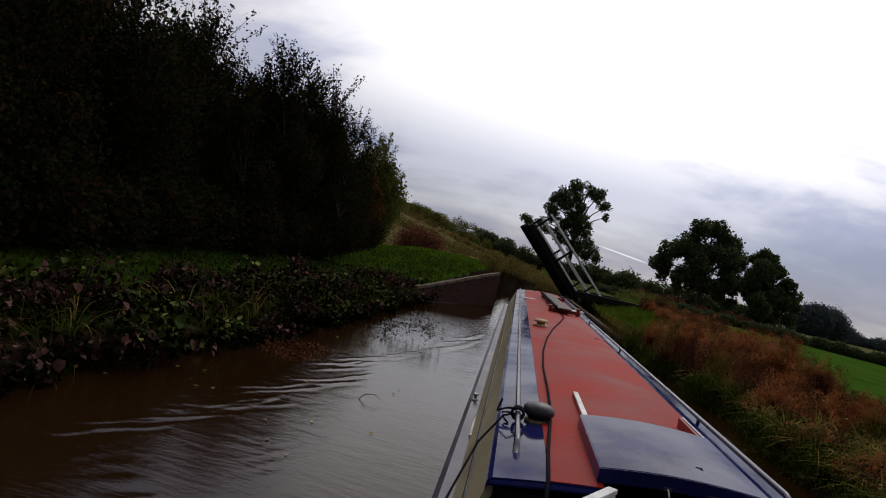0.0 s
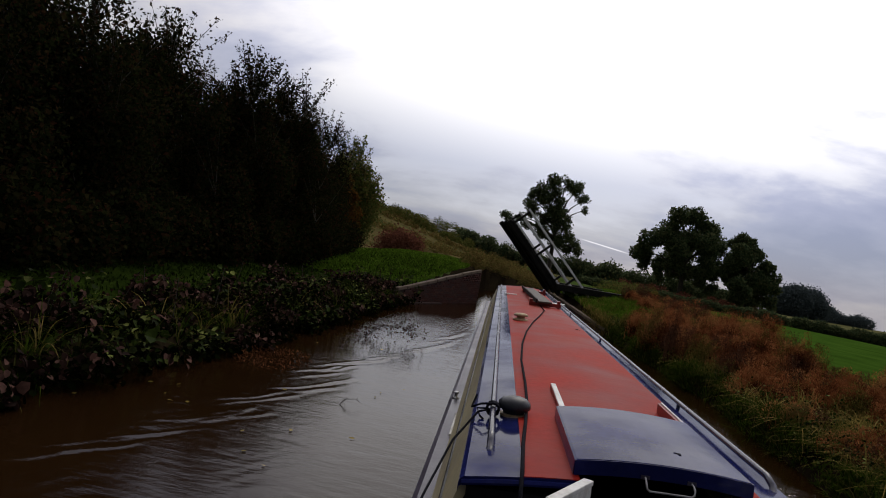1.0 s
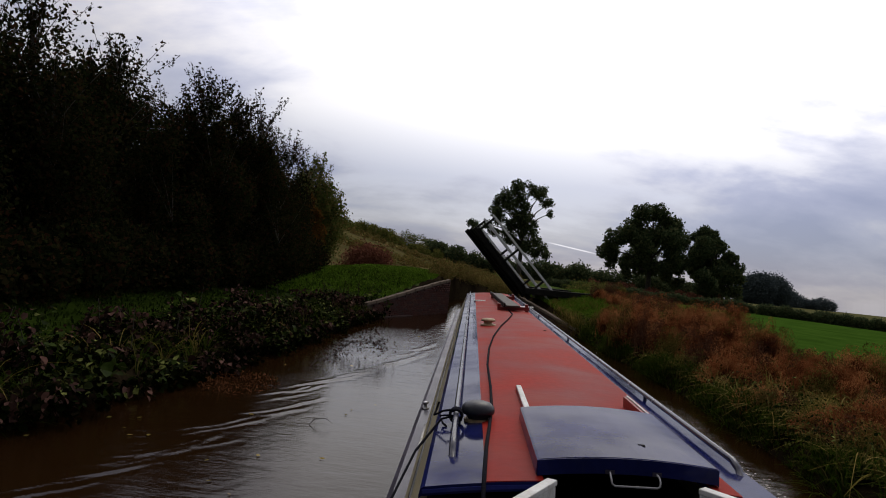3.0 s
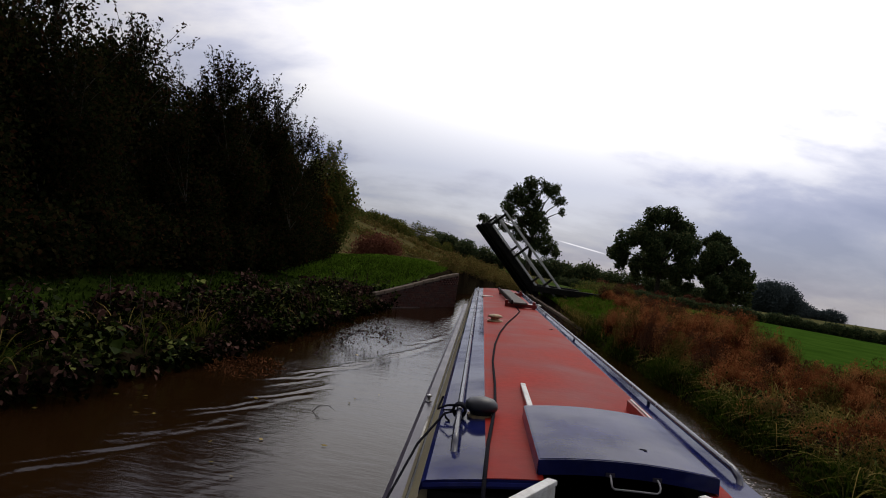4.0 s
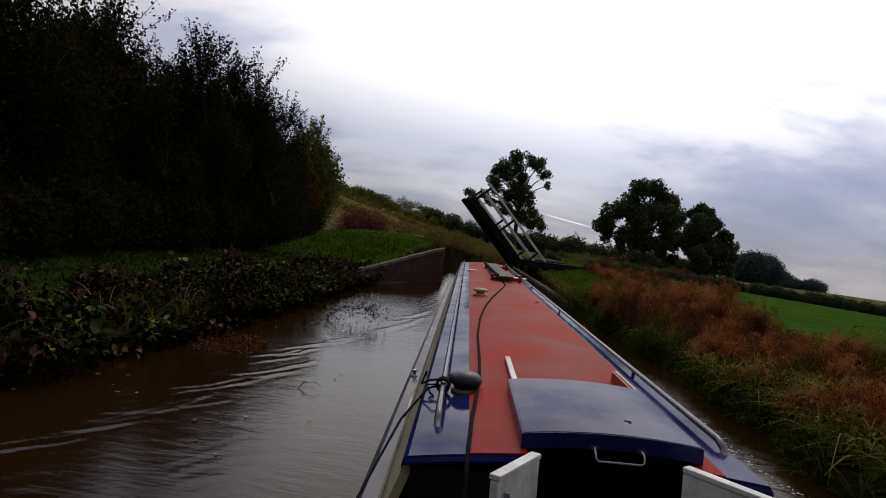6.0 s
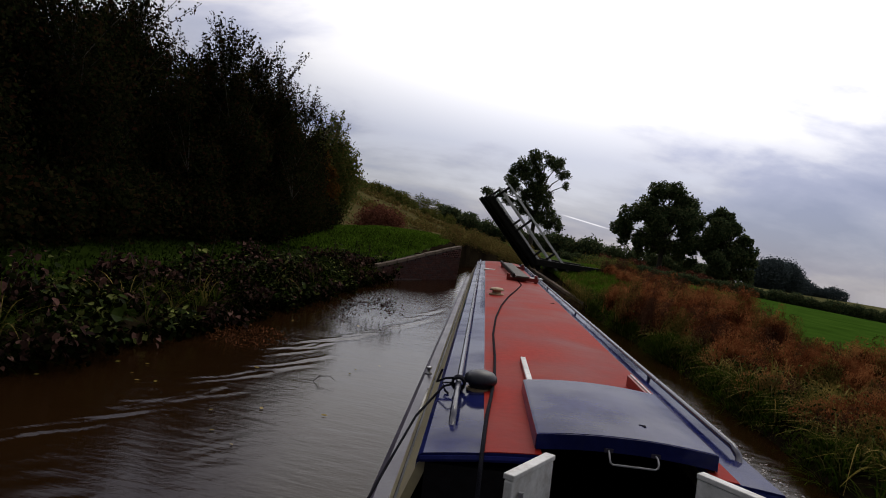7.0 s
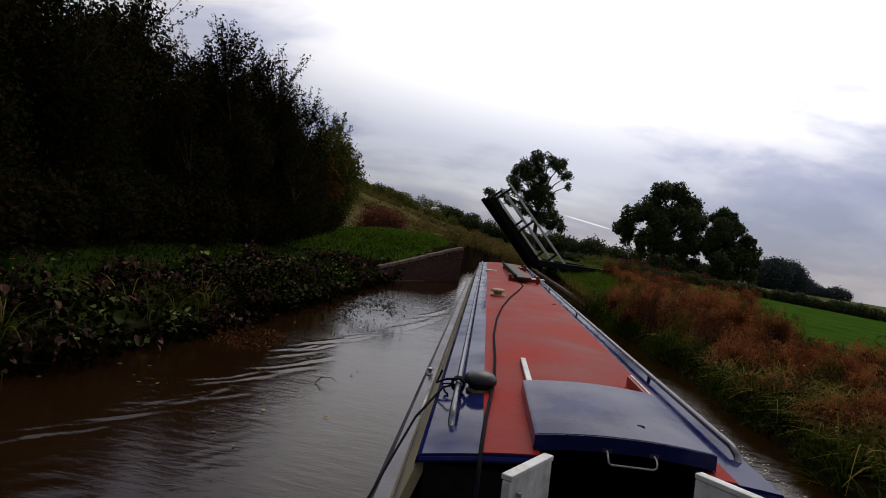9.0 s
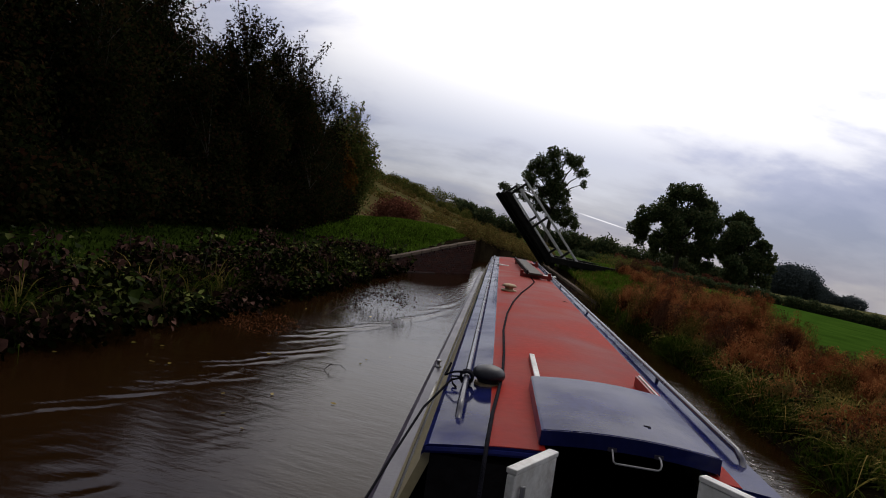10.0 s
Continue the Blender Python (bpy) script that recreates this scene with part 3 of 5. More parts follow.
def water_sheet():
    xs = np.concatenate([np.arange(-6.4, -4.2, 0.1), np.arange(-4.2, -0.2, 0.025), np.arange(-0.2, 8.6, 0.1)])
    ys = np.concatenate([np.arange(-40, 2, 1.5), np.arange(2, 3.5, 0.06), np.arange(3.5, 18, 0.03), np.arange(18, 40, 0.09), np.arange(40, 62, 1.5)])
    X, Y = np.meshgrid(xs, ys)
    Z = np.zeros_like(X)
    rng = np.random.default_rng(41)
    # wash from the bow: short separate crests in echelon along the port side, steeper to the course near the stern
    for k in range(34):
        f = k / 33
        cy = 4.7 + 11.3 * f ** 1.35 + 0.12 * rng.normal()
        cx = float(np.interp(cy, [4.7, 6.2, 8, 9.5, 11, 13.5, 16], [-3.45, -2.9, -2.45, -2.4, -2.05, -1.35, -1.15])) + 0.14 * rng.normal()
        way = Vector((0.62 - 0.42 * f, 0.78 + 0.20 * f)).normalized()
        half, wide, tall = (0.36 + 0.22 * f) * (0.75 + 0.6 * rng.random()), (0.023 + 0.015 * rng.random()) * (1 + 0.8 * f), (0.0030 + 0.0040 * rng.random()) * (0.72 + 0.8 * f)
        u = (X - cx) * way[0] + (Y - cy) * way[1]
        v = (X - cx) * way[1] - (Y - cy) * way[0] + 0.10 * (u / half) ** 2 * half + 0.022 * np.sin(4.3 * u + 2.1 * k) + 0.010 * np.sin(11 * u + k)
        ends = np.exp(-(u / half) ** 4)
        Z += tall * ends * (np.exp(-(v / wide) ** 2) - 0.45 * np.exp(-((v - 2.1 * wide) / (1.3 * wide)) ** 2))
    # broken little ripples where the crests die out towards the stern
    stern = np.exp(-((X + 2.45 + 0.16 * (Y - 5)) / 0.55) ** 2) * smoothstep(2.5, 3.5, Y) * (1 - smoothstep(5.5, 7.5, Y))
    Z += 0.0035 * stern * np.clip(np.sin(3.1 * X + 2.3 * Y + 2 * np.sin(1.7 * Y)), 0, 1) * np.sin(2 * math.pi * (0.8 * X - 0.6 * Y + 0.06 * np.sin(6 * X)) / 0.24)
    # choppy wash close along the bow and through the narrows
    bow = np.exp(-((X + 1.0 + 0.012 * (Y - 20)) / 0.40) ** 2) * smoothstep(16, 22, Y) * (1 - smoothstep(36, 41, Y))
    Z += bow * (0.011 * np.sin(2 * math.pi * (0.25 * X + 0.97 * Y + 0.10 * np.sin(3 * X)) / 0.31) + 0.006 * np.sin(2 * math.pi * (0.8 * X + 0.6 * Y) / 0.36 + 1.0))
    # broken wash between the boat and the towpath bank
    east = np.exp(-((X - 3.1) / 0.8) ** 2) * smoothstep(2.5, 5, Y) * (1 - smoothstep(9, 15, Y))
    Z += 0.0014 * east * np.clip(np.sin(2.2 * Y + 3 * np.sin(X * 2.1)), 0, 1) * np.sin(2 * math.pi * (0.88 * X + 0.47 * Y + 0.08 * np.sin(5 * Y)) / 0.33)
    calm = np.exp(-((Y - 9) / 12) ** 2)
    Z += 0.0014 * calm * np.sin(2.1 * Y + 0.7 * X + np.sin(X * 1.3)) + 0.0005 * calm * np.sin(6.3 * Y - 2.9 * X + 1.5 * np.sin(Y * 0.8))
    V = np.stack([X, Y, Z], -1).reshape(-1, 3)
    nx, ny = len(xs), len(ys)
    i = np.arange(nx - 1)[None, :] + nx * np.arange(ny - 1)[:, None]
    F = np.stack([i, i + 1, i + nx + 1, i + nx], -1).reshape(-1, 4)
    me = raw_mesh("water", V, F, M["water"], smooth=True)
    tagged(new("water", me), "murky brown canal water with slanting bow-wave crests", "water", kind="structure")


water_sheet()


# ---- the narrowboat ----
BOAT_Y0, BOAT_Y1 = 2.60, 20.4          # cabin, from its rear bulkhead to its front


def roof_z(x):
    return 1.20 + 0.055 * (1 - (x / 0.75) ** 2)


def section_mesh(xs_fn, y0, y1, steps, thick):
    """A cambered sheet with thickness along the boat."""
    bm = bmesh.new()
    cols = []
    for j in range(steps + 1):
        y = y0 + (y1 - y0) * j / steps
        cols.append([(bm.verts.new((x, y, z)), bm.verts.new((x, y, z - thick))) for x, z in xs_fn])
    n = len(xs_fn)
    for a, b in zip(cols, cols[1:]):
        for k in range(n - 1):
            bm.faces.new((a[k][0], a[k + 1][0], b[k + 1][0], b[k][0]))
            bm.faces.new((a[k][1], b[k][1], b[k + 1][1], a[k + 1][1]))
        bm.faces.new((a[0][0], b[0][0], b[0][1], a[0][1]))
        bm.faces.new((a[-1][0], a[-1][1], b[-1][1], b[-1][0]))
    for c, flip in ((cols[0], False), (cols[-1], True)):
        for k in range(n - 1):
            q = (c[k][0], c[k][1], c[k + 1][1], c[k + 1][0])
            bm.faces.new(q[::-1] if flip else q)
    return bm


def narrowboat():
    boat = thing("narrowboat", "long narrowboat with red roof and dark blue edges on the canal", "narrowboat", at=(0.66, 0.0, 0.035))
    boat.matrix_basis = pose(0.705, -0.006, 0.050, -0.07, -3.25, 1.08)
    # hull: flat sides, pointed bow
    bm = bmesh.new()
    outline = [(-1.0, -1.6), (-1.06, 0.0), (-1.06, 19.6), (-0.98, 20.8), (-0.78, 21.9), (-0.45, 22.9), (0.0, 23.5),
               (0.45, 22.9), (0.78, 21.9), (0.98, 20.8), (1.06, 19.6), (1.06, 0.0), (1.0, -1.6)]
    top = [bm.verts.new((x, y, 0.60 + 0.25 * max(0, (y - 19) / 4.5) ** 2)) for x, y in outline]
    low = [bm.verts.new((x * 0.97, y - 0.15 * (y > 20), -0.45)) for x, y in outline]
    for k in range(len(outline)):
        j = (k + 1) % len(outline)
        bm.faces.new((top[k], low[k], low[j], top[j]))
    bm.faces.new(low)
    part("hull", bm, M["hull"], boat, "black-painted steel hull")
    part("foredeck", boxed(-0.7, 0.7, 20.45, 22.2, 0.55, 0.62, bevel=0.01), M["hullgrey"], boat)
    part("stern_deck", boxed(-1.0, 1.0, -1.55, BOAT_Y0 - 0.03, 0.40, 0.46, bevel=0.01), M["hullgrey"], boat)
    for s in (-1, 1):
        part("gunwale", section_mesh(sorted([(s * 0.925, 0.655), (s * 1.03, 0.645), (s * 1.065, 0.62)]), -0.2, 20.9, 12, 0.04), M["hullgrey"], boat, "scuffed blue-grey steel gunwale")
        part("rubbing_strake", tube([(s * 1.07, -0.2, 0.50), (s * 1.07, 20.0, 0.50)], 0.022, 6), M["hull"], boat)
        bm = bmesh.new()
        top_x = 0.745 if s < 0 else 0.67
        for y0, y1 in ((BOAT_Y0, BOAT_Y1),):
            vs = [bm.verts.new(c) for c in ((s * top_x, y0, 1.185), (s * top_x, y1, 1.185), (s * 0.945, y1, 0.65), (s * 0.945, y0, 0.65),
                                            (s * (top_x - 0.04), y0, 1.185), (s * (top_x - 0.04), y1, 1.185), (s * 0.905, y1, 0.65), (s * 0.905, y0, 0.65))]
            for q in ((0, 1, 2, 3), (4, 7, 6, 5), (0, 4, 5, 1), (3, 2, 6, 7), (0, 3, 7, 4), (1, 5, 6, 2)):
                bm.faces.new([vs[i] for i in q])
        bmesh.ops.recalc_face_normals(bm, faces=bm.faces)
        side = part("cabin_side", bm, M["cream"], boat, "cream-painted steel cabin side")
        part("side_stripe", tube([(s * 0.858, BOAT_Y0 + 0.05, 0.885), (s * 0.858, BOAT_Y1 - 0.05, 0.885)], 0.012, 6), M["hull"], side, "dark coach line")
    xs = [(-0.765, 1.165), (-0.76, 1.188)] + [(x, roof_z(x)) for x in np.linspace(-0.74, 0.67, 17)] + [(0.685, 1.188), (0.69, 1.165)]
    slot0, slot1, slot_y = -0.27, 0.40, 3.58
    for keep in (lambda x: x <= slot0 + 0.01, lambda x: x >= slot1 - 0.01):
        strip = sorted([p for p in xs if keep(p[0])] + [(slot0 if keep(-1) else slot1, roof_z(slot0 if keep(-1) else slot1))])
        part("roof_edge", section_mesh(strip, BOAT_Y0 - 0.03, slot_y, 3, 0.03), M["blue"], boat)
        red = [(x, roof_z(x) + 0.004) for x in ((-0.50, -0.42, -0.35, slot0) if keep(-1) else (slot1, 0.43, 0.46, 0.50))]
        part("roof_panel", section_mesh(red, BOAT_Y0 - 0.028, slot_y, 3, 0.006), M["red"], boat, "matt red roof panel")
    roof = part("roof", section_mesh(xs, slot_y, BOAT_Y1 + 0.03, 30, 0.03), M["blue"], boat, "cambered roof with glossy dark blue edges", smooth=False)
    part("roof_panel", section_mesh([(x, roof_z(x) + 0.004) for x in np.linspace(-0.50, 0.53, 13)], slot_y, BOAT_Y1 - 0.1, 30, 0.006), M["red"], roof, "matt red roof panel")
    for a, b in ((-0.75, slot0), (slot1, 0.675)):
        part("roof_lip", tube([(x, BOAT_Y0 - 0.035, roof_z(x) - 0.022) for x in np.linspace(a, b, 6)], 0.013, 6), M["blue"], roof)
    # grab rails along both roof edges
    for s, yn in ((-1, 2.95), (1, 2.9)):
        x = -0.645 if s < 0 else 0.63
        z = roof_z(x) + (0.048 if s < 0 else 0.038)
        pts = [(x, yn, z - 0.062), (x, yn + 0.03, z - 0.02), (x, yn + 0.10, z)] + [(x, y, z) for y in np.linspace(yn + 0.4, BOAT_Y1 - 0.4, 12)] + [(x, BOAT_Y1 - 0.2, z - 0.062)]
        rail = part("grab_rail", tube(pts, 0.0165, 10), M["rail_paint"], boat, "dark blue tubular handrail", smooth=True)
        for y in np.arange(yn + 1.6, BOAT_Y1 - 0.5, 1.8 if s < 0 else 3.6):
            part("rail_stand", tube([(x, y, z - 0.065), (x, y, z - 0.01)], 0.012, 6), M["rail_paint"], rail)
    # rear bulkhead with its doorway, and the cabin inside, its shade put into a near-black colour
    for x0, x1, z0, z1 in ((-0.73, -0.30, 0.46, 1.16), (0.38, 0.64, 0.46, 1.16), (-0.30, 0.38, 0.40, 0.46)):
        part("rear_bulkhead", boxed(x0, x1, BOAT_Y0 - 0.02, BOAT_Y0 + 0.03, z0, z1), M["dark"], boat, "rear bulkhead with the opening's shade in its colour")
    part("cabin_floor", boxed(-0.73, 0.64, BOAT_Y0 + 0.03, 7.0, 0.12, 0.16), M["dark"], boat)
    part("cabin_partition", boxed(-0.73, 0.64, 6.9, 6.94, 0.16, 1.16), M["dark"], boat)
    # sliding hatch on its runners
    hx0, hx1, hy0, hy1 = -0.295, 0.435, 2.64, 3.60
    bm = section_mesh([(hx0, 1.262), (hx0 + 0.003, 1.312)] + [(x, 1.315 + 0.025 * (1 - ((x - 0.07) / 0.365) ** 2)) for x in np.linspace(hx0 + 0.012, hx1 - 0.012, 13)] + [(hx1 - 0.003, 1.312), (hx1, 1.262)], hy0, hy1, 4, 0.02)
    hatch = part("sliding_hatch", bm, M["blue"], boat, "dark blue sliding hatch, partly open")
    bm = section_mesh([(x, 1.313 + 0.025 * (1 - ((x - 0.07) / 0.365) ** 2)) for x in np.linspace(hx0 + 0.004, hx1 - 0.004, 13)], hy0 - 0.010, hy0 + 0.006, 1, 0.062)
    part("hatch_lip", bm, M["blue"], hatch, "turned-down front lip")
    hz = 1.275
    hx = 0.185
    handle = part("handle", tube([(-0.002, hy0 - 0.014, hz + 0.008), (-0.004, hy0 - 0.04, hz + 0.004), (-0.004, hy0 - 0.058, hz - 0.008), (-0.002, hy0 - 0.062, hz - 0.022), (0.008, hy0 - 0.063, hz - 0.030), (hx - 0.010, hy0 - 0.063, hz - 0.030), (hx, hy0 - 0.062, hz - 0.022), (hx + 0.002, hy0 - 0.058, hz - 0.008), (hx + 0.002, hy0 - 0.04, hz + 0.004), (hx, hy0 - 0.014, hz + 0.008)], 0.0042, 8), M["galv"], hatch, "bright steel pull handle", smooth=True)
    for x in (-0.002, hx):
        part("plate", boxed(x - 0.018, x + 0.018, hy0 - 0.016, hy0 - 0.010, hz + 0.0, hz + 0.016), M["hullgrey"], handle)
    # two crossed slips make a small dark mark shaped like a bird
    bm = boxed(-0.0045, 0.0045, -0.016, 0.012, 0, 0.004, m=pose(0.184, 2.848, 1.3358, 0, 0, 12))
    box(bm, -0.016, 0.014, -0.004, 0.003, 0, 0.0045, m=pose(0.181, 2.857, 1.3358, 0, 0, -15))
    part("mark", bm, M["dark"], hatch, "small dark bird-shaped mark")
    for x0, x1 in ((-0.262, -0.225), (0.392, 0.422)):
        zt = roof_z(x0) + (0.034 if x0 < 0 else 0.066)
        run = part("hatch_runner", boxed(x0, x1, 2.80, 4.42 if x0 < 0 else 4.12, roof_z(x0) - 0.01, zt, bevel=0.004), M["rail_red"], boat, "red-sided hatch runner")
        part("runner_top", boxed(x0 + (0.002 if x0 < 0 else 0.016), x1 - 0.002, 2.80, 4.415 if x0 < 0 else 4.115, zt, zt + 0.008, bevel=0.003), M["white"], run, "chipped white top strip")
    # open doors
    for hx, ang, w in ((-0.24, 122, 0.33), (0.335, 52, 0.36)):
        door = part("cabin_door", boxed(0, w, -0.017, 0.017, 0.52, 1.245, bevel=0.006), M["white"], boat, "white wooden cabin door standing open")
        door.matrix_basis = pose(hx, BOAT_Y0 - 0.05, 0, 0, 0, -ang)
        part("rim", boxed(0.0, w, -0.022, 0.022, 1.247, 1.268, bevel=0.004), M["white"], door)
        part("bolt", tube([(w - 0.05, 0.03, 1.10), (w - 0.05, 0.03, 1.20)], 0.01, 8), M["steel"], door)
    # domed vents
    vent = part("mushroom_vent", lathe([(0.06, 0.0), (0.06, 0.018), (0.068, 0.025), (0.068, 0.036), (0.090, 0.04), (0.094, 0.053), (0.09, 0.074), (0.071, 0.093), (0.04, 0.104), (0.008, 0.107)]), M["rubber"], boat, "black domed mushroom vent", smooth=True)
    vent.location = (-0.525, 3.62, roof_z(-0.525))
    part("base_ring", lathe([(0.078, -0.004), (0.078, 0.008), (0.065, 0.012)]), M["brass"], vent)
    vent = part("brass_vent", lathe([(0.11, 0.0), (0.11, 0.02), (0.06, 0.028), (0.06, 0.06), (0.10, 0.065), (0.105, 0.08), (0.08, 0.10), (0.02, 0.108)]), M["brass"], boat, "weathered brass mushroom vent", smooth=True)
    vent.location = (-0.34, 9.2, roof_z(-0.34))
    for x, y in ((-0.40, 15.6), (0.62, 14.2)):
        part("roof_plate", boxed(x - 0.14, x + 0.14, y - 0.10, y + 0.10, roof_z(x) - 0.004, roof_z(x) + 0.02, bevel=0.005), M["white"], roof, "small pale plate")
    # gunwale fittings on the port side
    stud = part("mooring_stud", lathe([(0.035, 0.0), (0.035, 0.008), (0.016, 0.014), (0.016, 0.05), (0.030, 0.056), (0.030, 0.068), (0.006, 0.074)], 16), M["steel"], boat, "bright steel mooring stud", smooth=True)
    stud.location = (-1.0, 6.4, 0.648)
    part("drip_rod", tube([(-0.945, 5.0, 0.668), (-0.945, 5.7, 0.668)], 0.011, 8), M["white"], boat, "short white rod along the gunwale", smooth=True)
    # front bulkhead
    part("front_bulkhead", boxed(-0.73, 0.64, BOAT_Y1 - 0.04, BOAT_Y1, 0.62, 1.165), M["blue"], boat)
    return boat


boat = narrowboat()
BOAT = boat.matrix_basis.copy()


def on_boat(name, label, category):
    ob = thing(name, label, category)
    ob.matrix_basis = BOAT
    return ob


def roof_rack():
    rack = on_boat("plank_rack", "grey gangplank on two red stands on the boat roof", "gangplank")
    ang = pose(0, 0, 0, 0, 0, 1.2)
    plank = part("gangplank", boxed(0.33, 0.58, 12.2, 17.6, 1.33, 1.365, bevel=0.006, m=ang), M["plank"], rack, "weathered grey wooden plank")
    part("edge_batten", boxed(0.27, 0.305, 12.2, 17.6, 1.325, 1.405, bevel=0.005, m=ang), M["tarred"], plank)
    for y in (12.5, 16.9):
        stand = part("stand", boxed(-0.08, 0.52, y - 0.05, y + 0.05, 1.262, 1.328, bevel=0.004), M["rail_red"], rack, "red painted wooden stand")
        for x in (-0.06, 0.47):
            part("upright", boxed(x - 0.03, x + 0.03, y - 0.045, y + 0.045, 1.23, 1.385, bevel=0.006), M["rail_red"], stand)
    return rack


roof_rack()


def roof_cable():
    pts = [(0.12, 12.6), (0.13, 11.3), (0.0, 10.2), (-0.18, 8.9), (-0.31, 7.7), (-0.39, 6.6), (-0.43, 5.5), (-0.43, 4.5), (-0.44, 3.9), (-0.465, 3.4), (-0.49, 3.0), (-0.505, 2.6)]
    ob = on_boat("roof_cable", "black cable lying along the red boat roof", "cable")
    part("cable", tube([(x, y, roof_z(x) + 0.016) for x, y in pts] + [(-0.51, 2.46, 1.16), (-0.51, 2.44, 0.9)], 0.0092, 8), M["rope"], ob, smooth=True)


roof_cable()


def mooring_rope():
    ob = on_boat("mooring_line", "thin dark rope tied to the handrail", "rope")
    x, y, z = -0.645, 3.56, roof_z(0.645) + 0.048
    part("line", tube([(x, y, z), (x - 0.08, y - 0.03, z - 0.02), (-0.84, 3.3, 1.13), (-0.92, 2.9, 1.0), (-1.0, 2.4, 0.87), (-1.05, 1.8, 0.79), (-1.04, 0.6, 0.785)], 0.0065, 8), M["rope"], ob, smooth=True)
    bm = bmesh.new()
    for k in range(5):
        c = [(x + 0.034 * math.cos(a), y + 0.012 * (k - 2) + 0.006 * a / 6, z + 0.034 * math.sin(a)) for a in np.linspace(0, 2 * math.pi, 12)]
        tube(c, 0.0085, 6, bm, closed_ends=True)
    tube([(x, y, z + 0.03), (x - 0.07, y - 0.05, z + 0.03), (x - 0.12, y + 0.02, z - 0.01), (x - 0.10, y + 0.09, z + 0.045)], 0.0065, 6, bm)
    tube([(x - 0.03, y - 0.01, z), (x - 0.09, y + 0.05, z - 0.02), (x - 0.07, y - 0.02, z - 0.045), (x - 0.05, y - 0.06, z - 0.05)], 0.006, 6, bm)
    part("knot", bm, M["rope"], ob, smooth=True)


mooring_rope()


# ---- leaves, blades and trees ----
def leaf_cards(points, sizes, rng, droop=0.0, aspect=0.6):
    """Pointed, slightly folded leaves at the points."""
    n = len(points)
    d = rng.normal(size=(n, 3))
    d[:, 2] -= droop
    d /= np.linalg.norm(d, axis=1)[:, None]
    a = np.cross(d, rng.normal(size=(n, 3)))
    a /= np.linalg.norm(a, axis=1)[:, None] + 1e-9
    b = np.cross(d, a)
    s = np.asarray(sizes)[:, None]
    tip = points + d * s
    mid = points + d * s * 0.45 + b * s * 0.10
    V = np.stack([points, mid + a * s * aspect * 0.5, tip, mid - a * s * aspect * 0.5], 1).reshape(-1, 3)
    return V, np.arange(4 * n).reshape(n, 4)


def round_leaves(points, sizes, rng, droop=0.3):
    """Rounded leaves of six corners, cupped along the midrib."""
    n = len(points)
    d = rng.normal(size=(n, 3))
    d[:, 2] -= droop
    d /= np.linalg.norm(d, axis=1)[:, None]
    a = np.cross(d, rng.normal(size=(n, 3)))
    a /= np.linalg.norm(a, axis=1)[:, None] + 1e-9
    b = np.cross(d, a)
    s = np.asarray(sizes)[:, None]
    cols = [points, points + s * (0.28 * d + 0.40 * a + 0.08 * b), points + s * (0.72 * d + 0.34 * a + 0.10 * b), points + s * d,
            points + s * (0.72 * d - 0.34 * a + 0.10 * b), points + s * (0.28 * d - 0.40 * a + 0.08 * b)]
    V = np.stack(cols, 1).reshape(-1, 3)
    k = 6 * np.arange(n)[:, None]
    return V, np.concatenate([k + np.array([[0, 1, 2, 3]]), k + np.array([[0, 3, 4, 5]])])


def crown_points(rng, lobes, n, shell=0.55):
    lobes = np.array(lobes, float)
    w = lobes[:, 3] ** 2
    pick = rng.choice(len(lobes), n, p=w / w.sum())
    d = rng.normal(size=(n, 3))
    d /= np.linalg.norm(d, axis=1)[:, None]
    r = (shell + (1 - shell) * rng.random(n) ** 0.6) * lobes[pick, 3]
    bump = 1 + 0.18 * np.sin(5 * d[:, 0] + pick) * np.sin(5 * d[:, 1] + 2 * pick) + 0.10 * rng.normal(size=n)
    return lobes[pick, :3] + d * (r * bump)[:, None] * np.array([1, 1, lobes[0, 4] if lobes.shape[1] > 4 else 1.0])


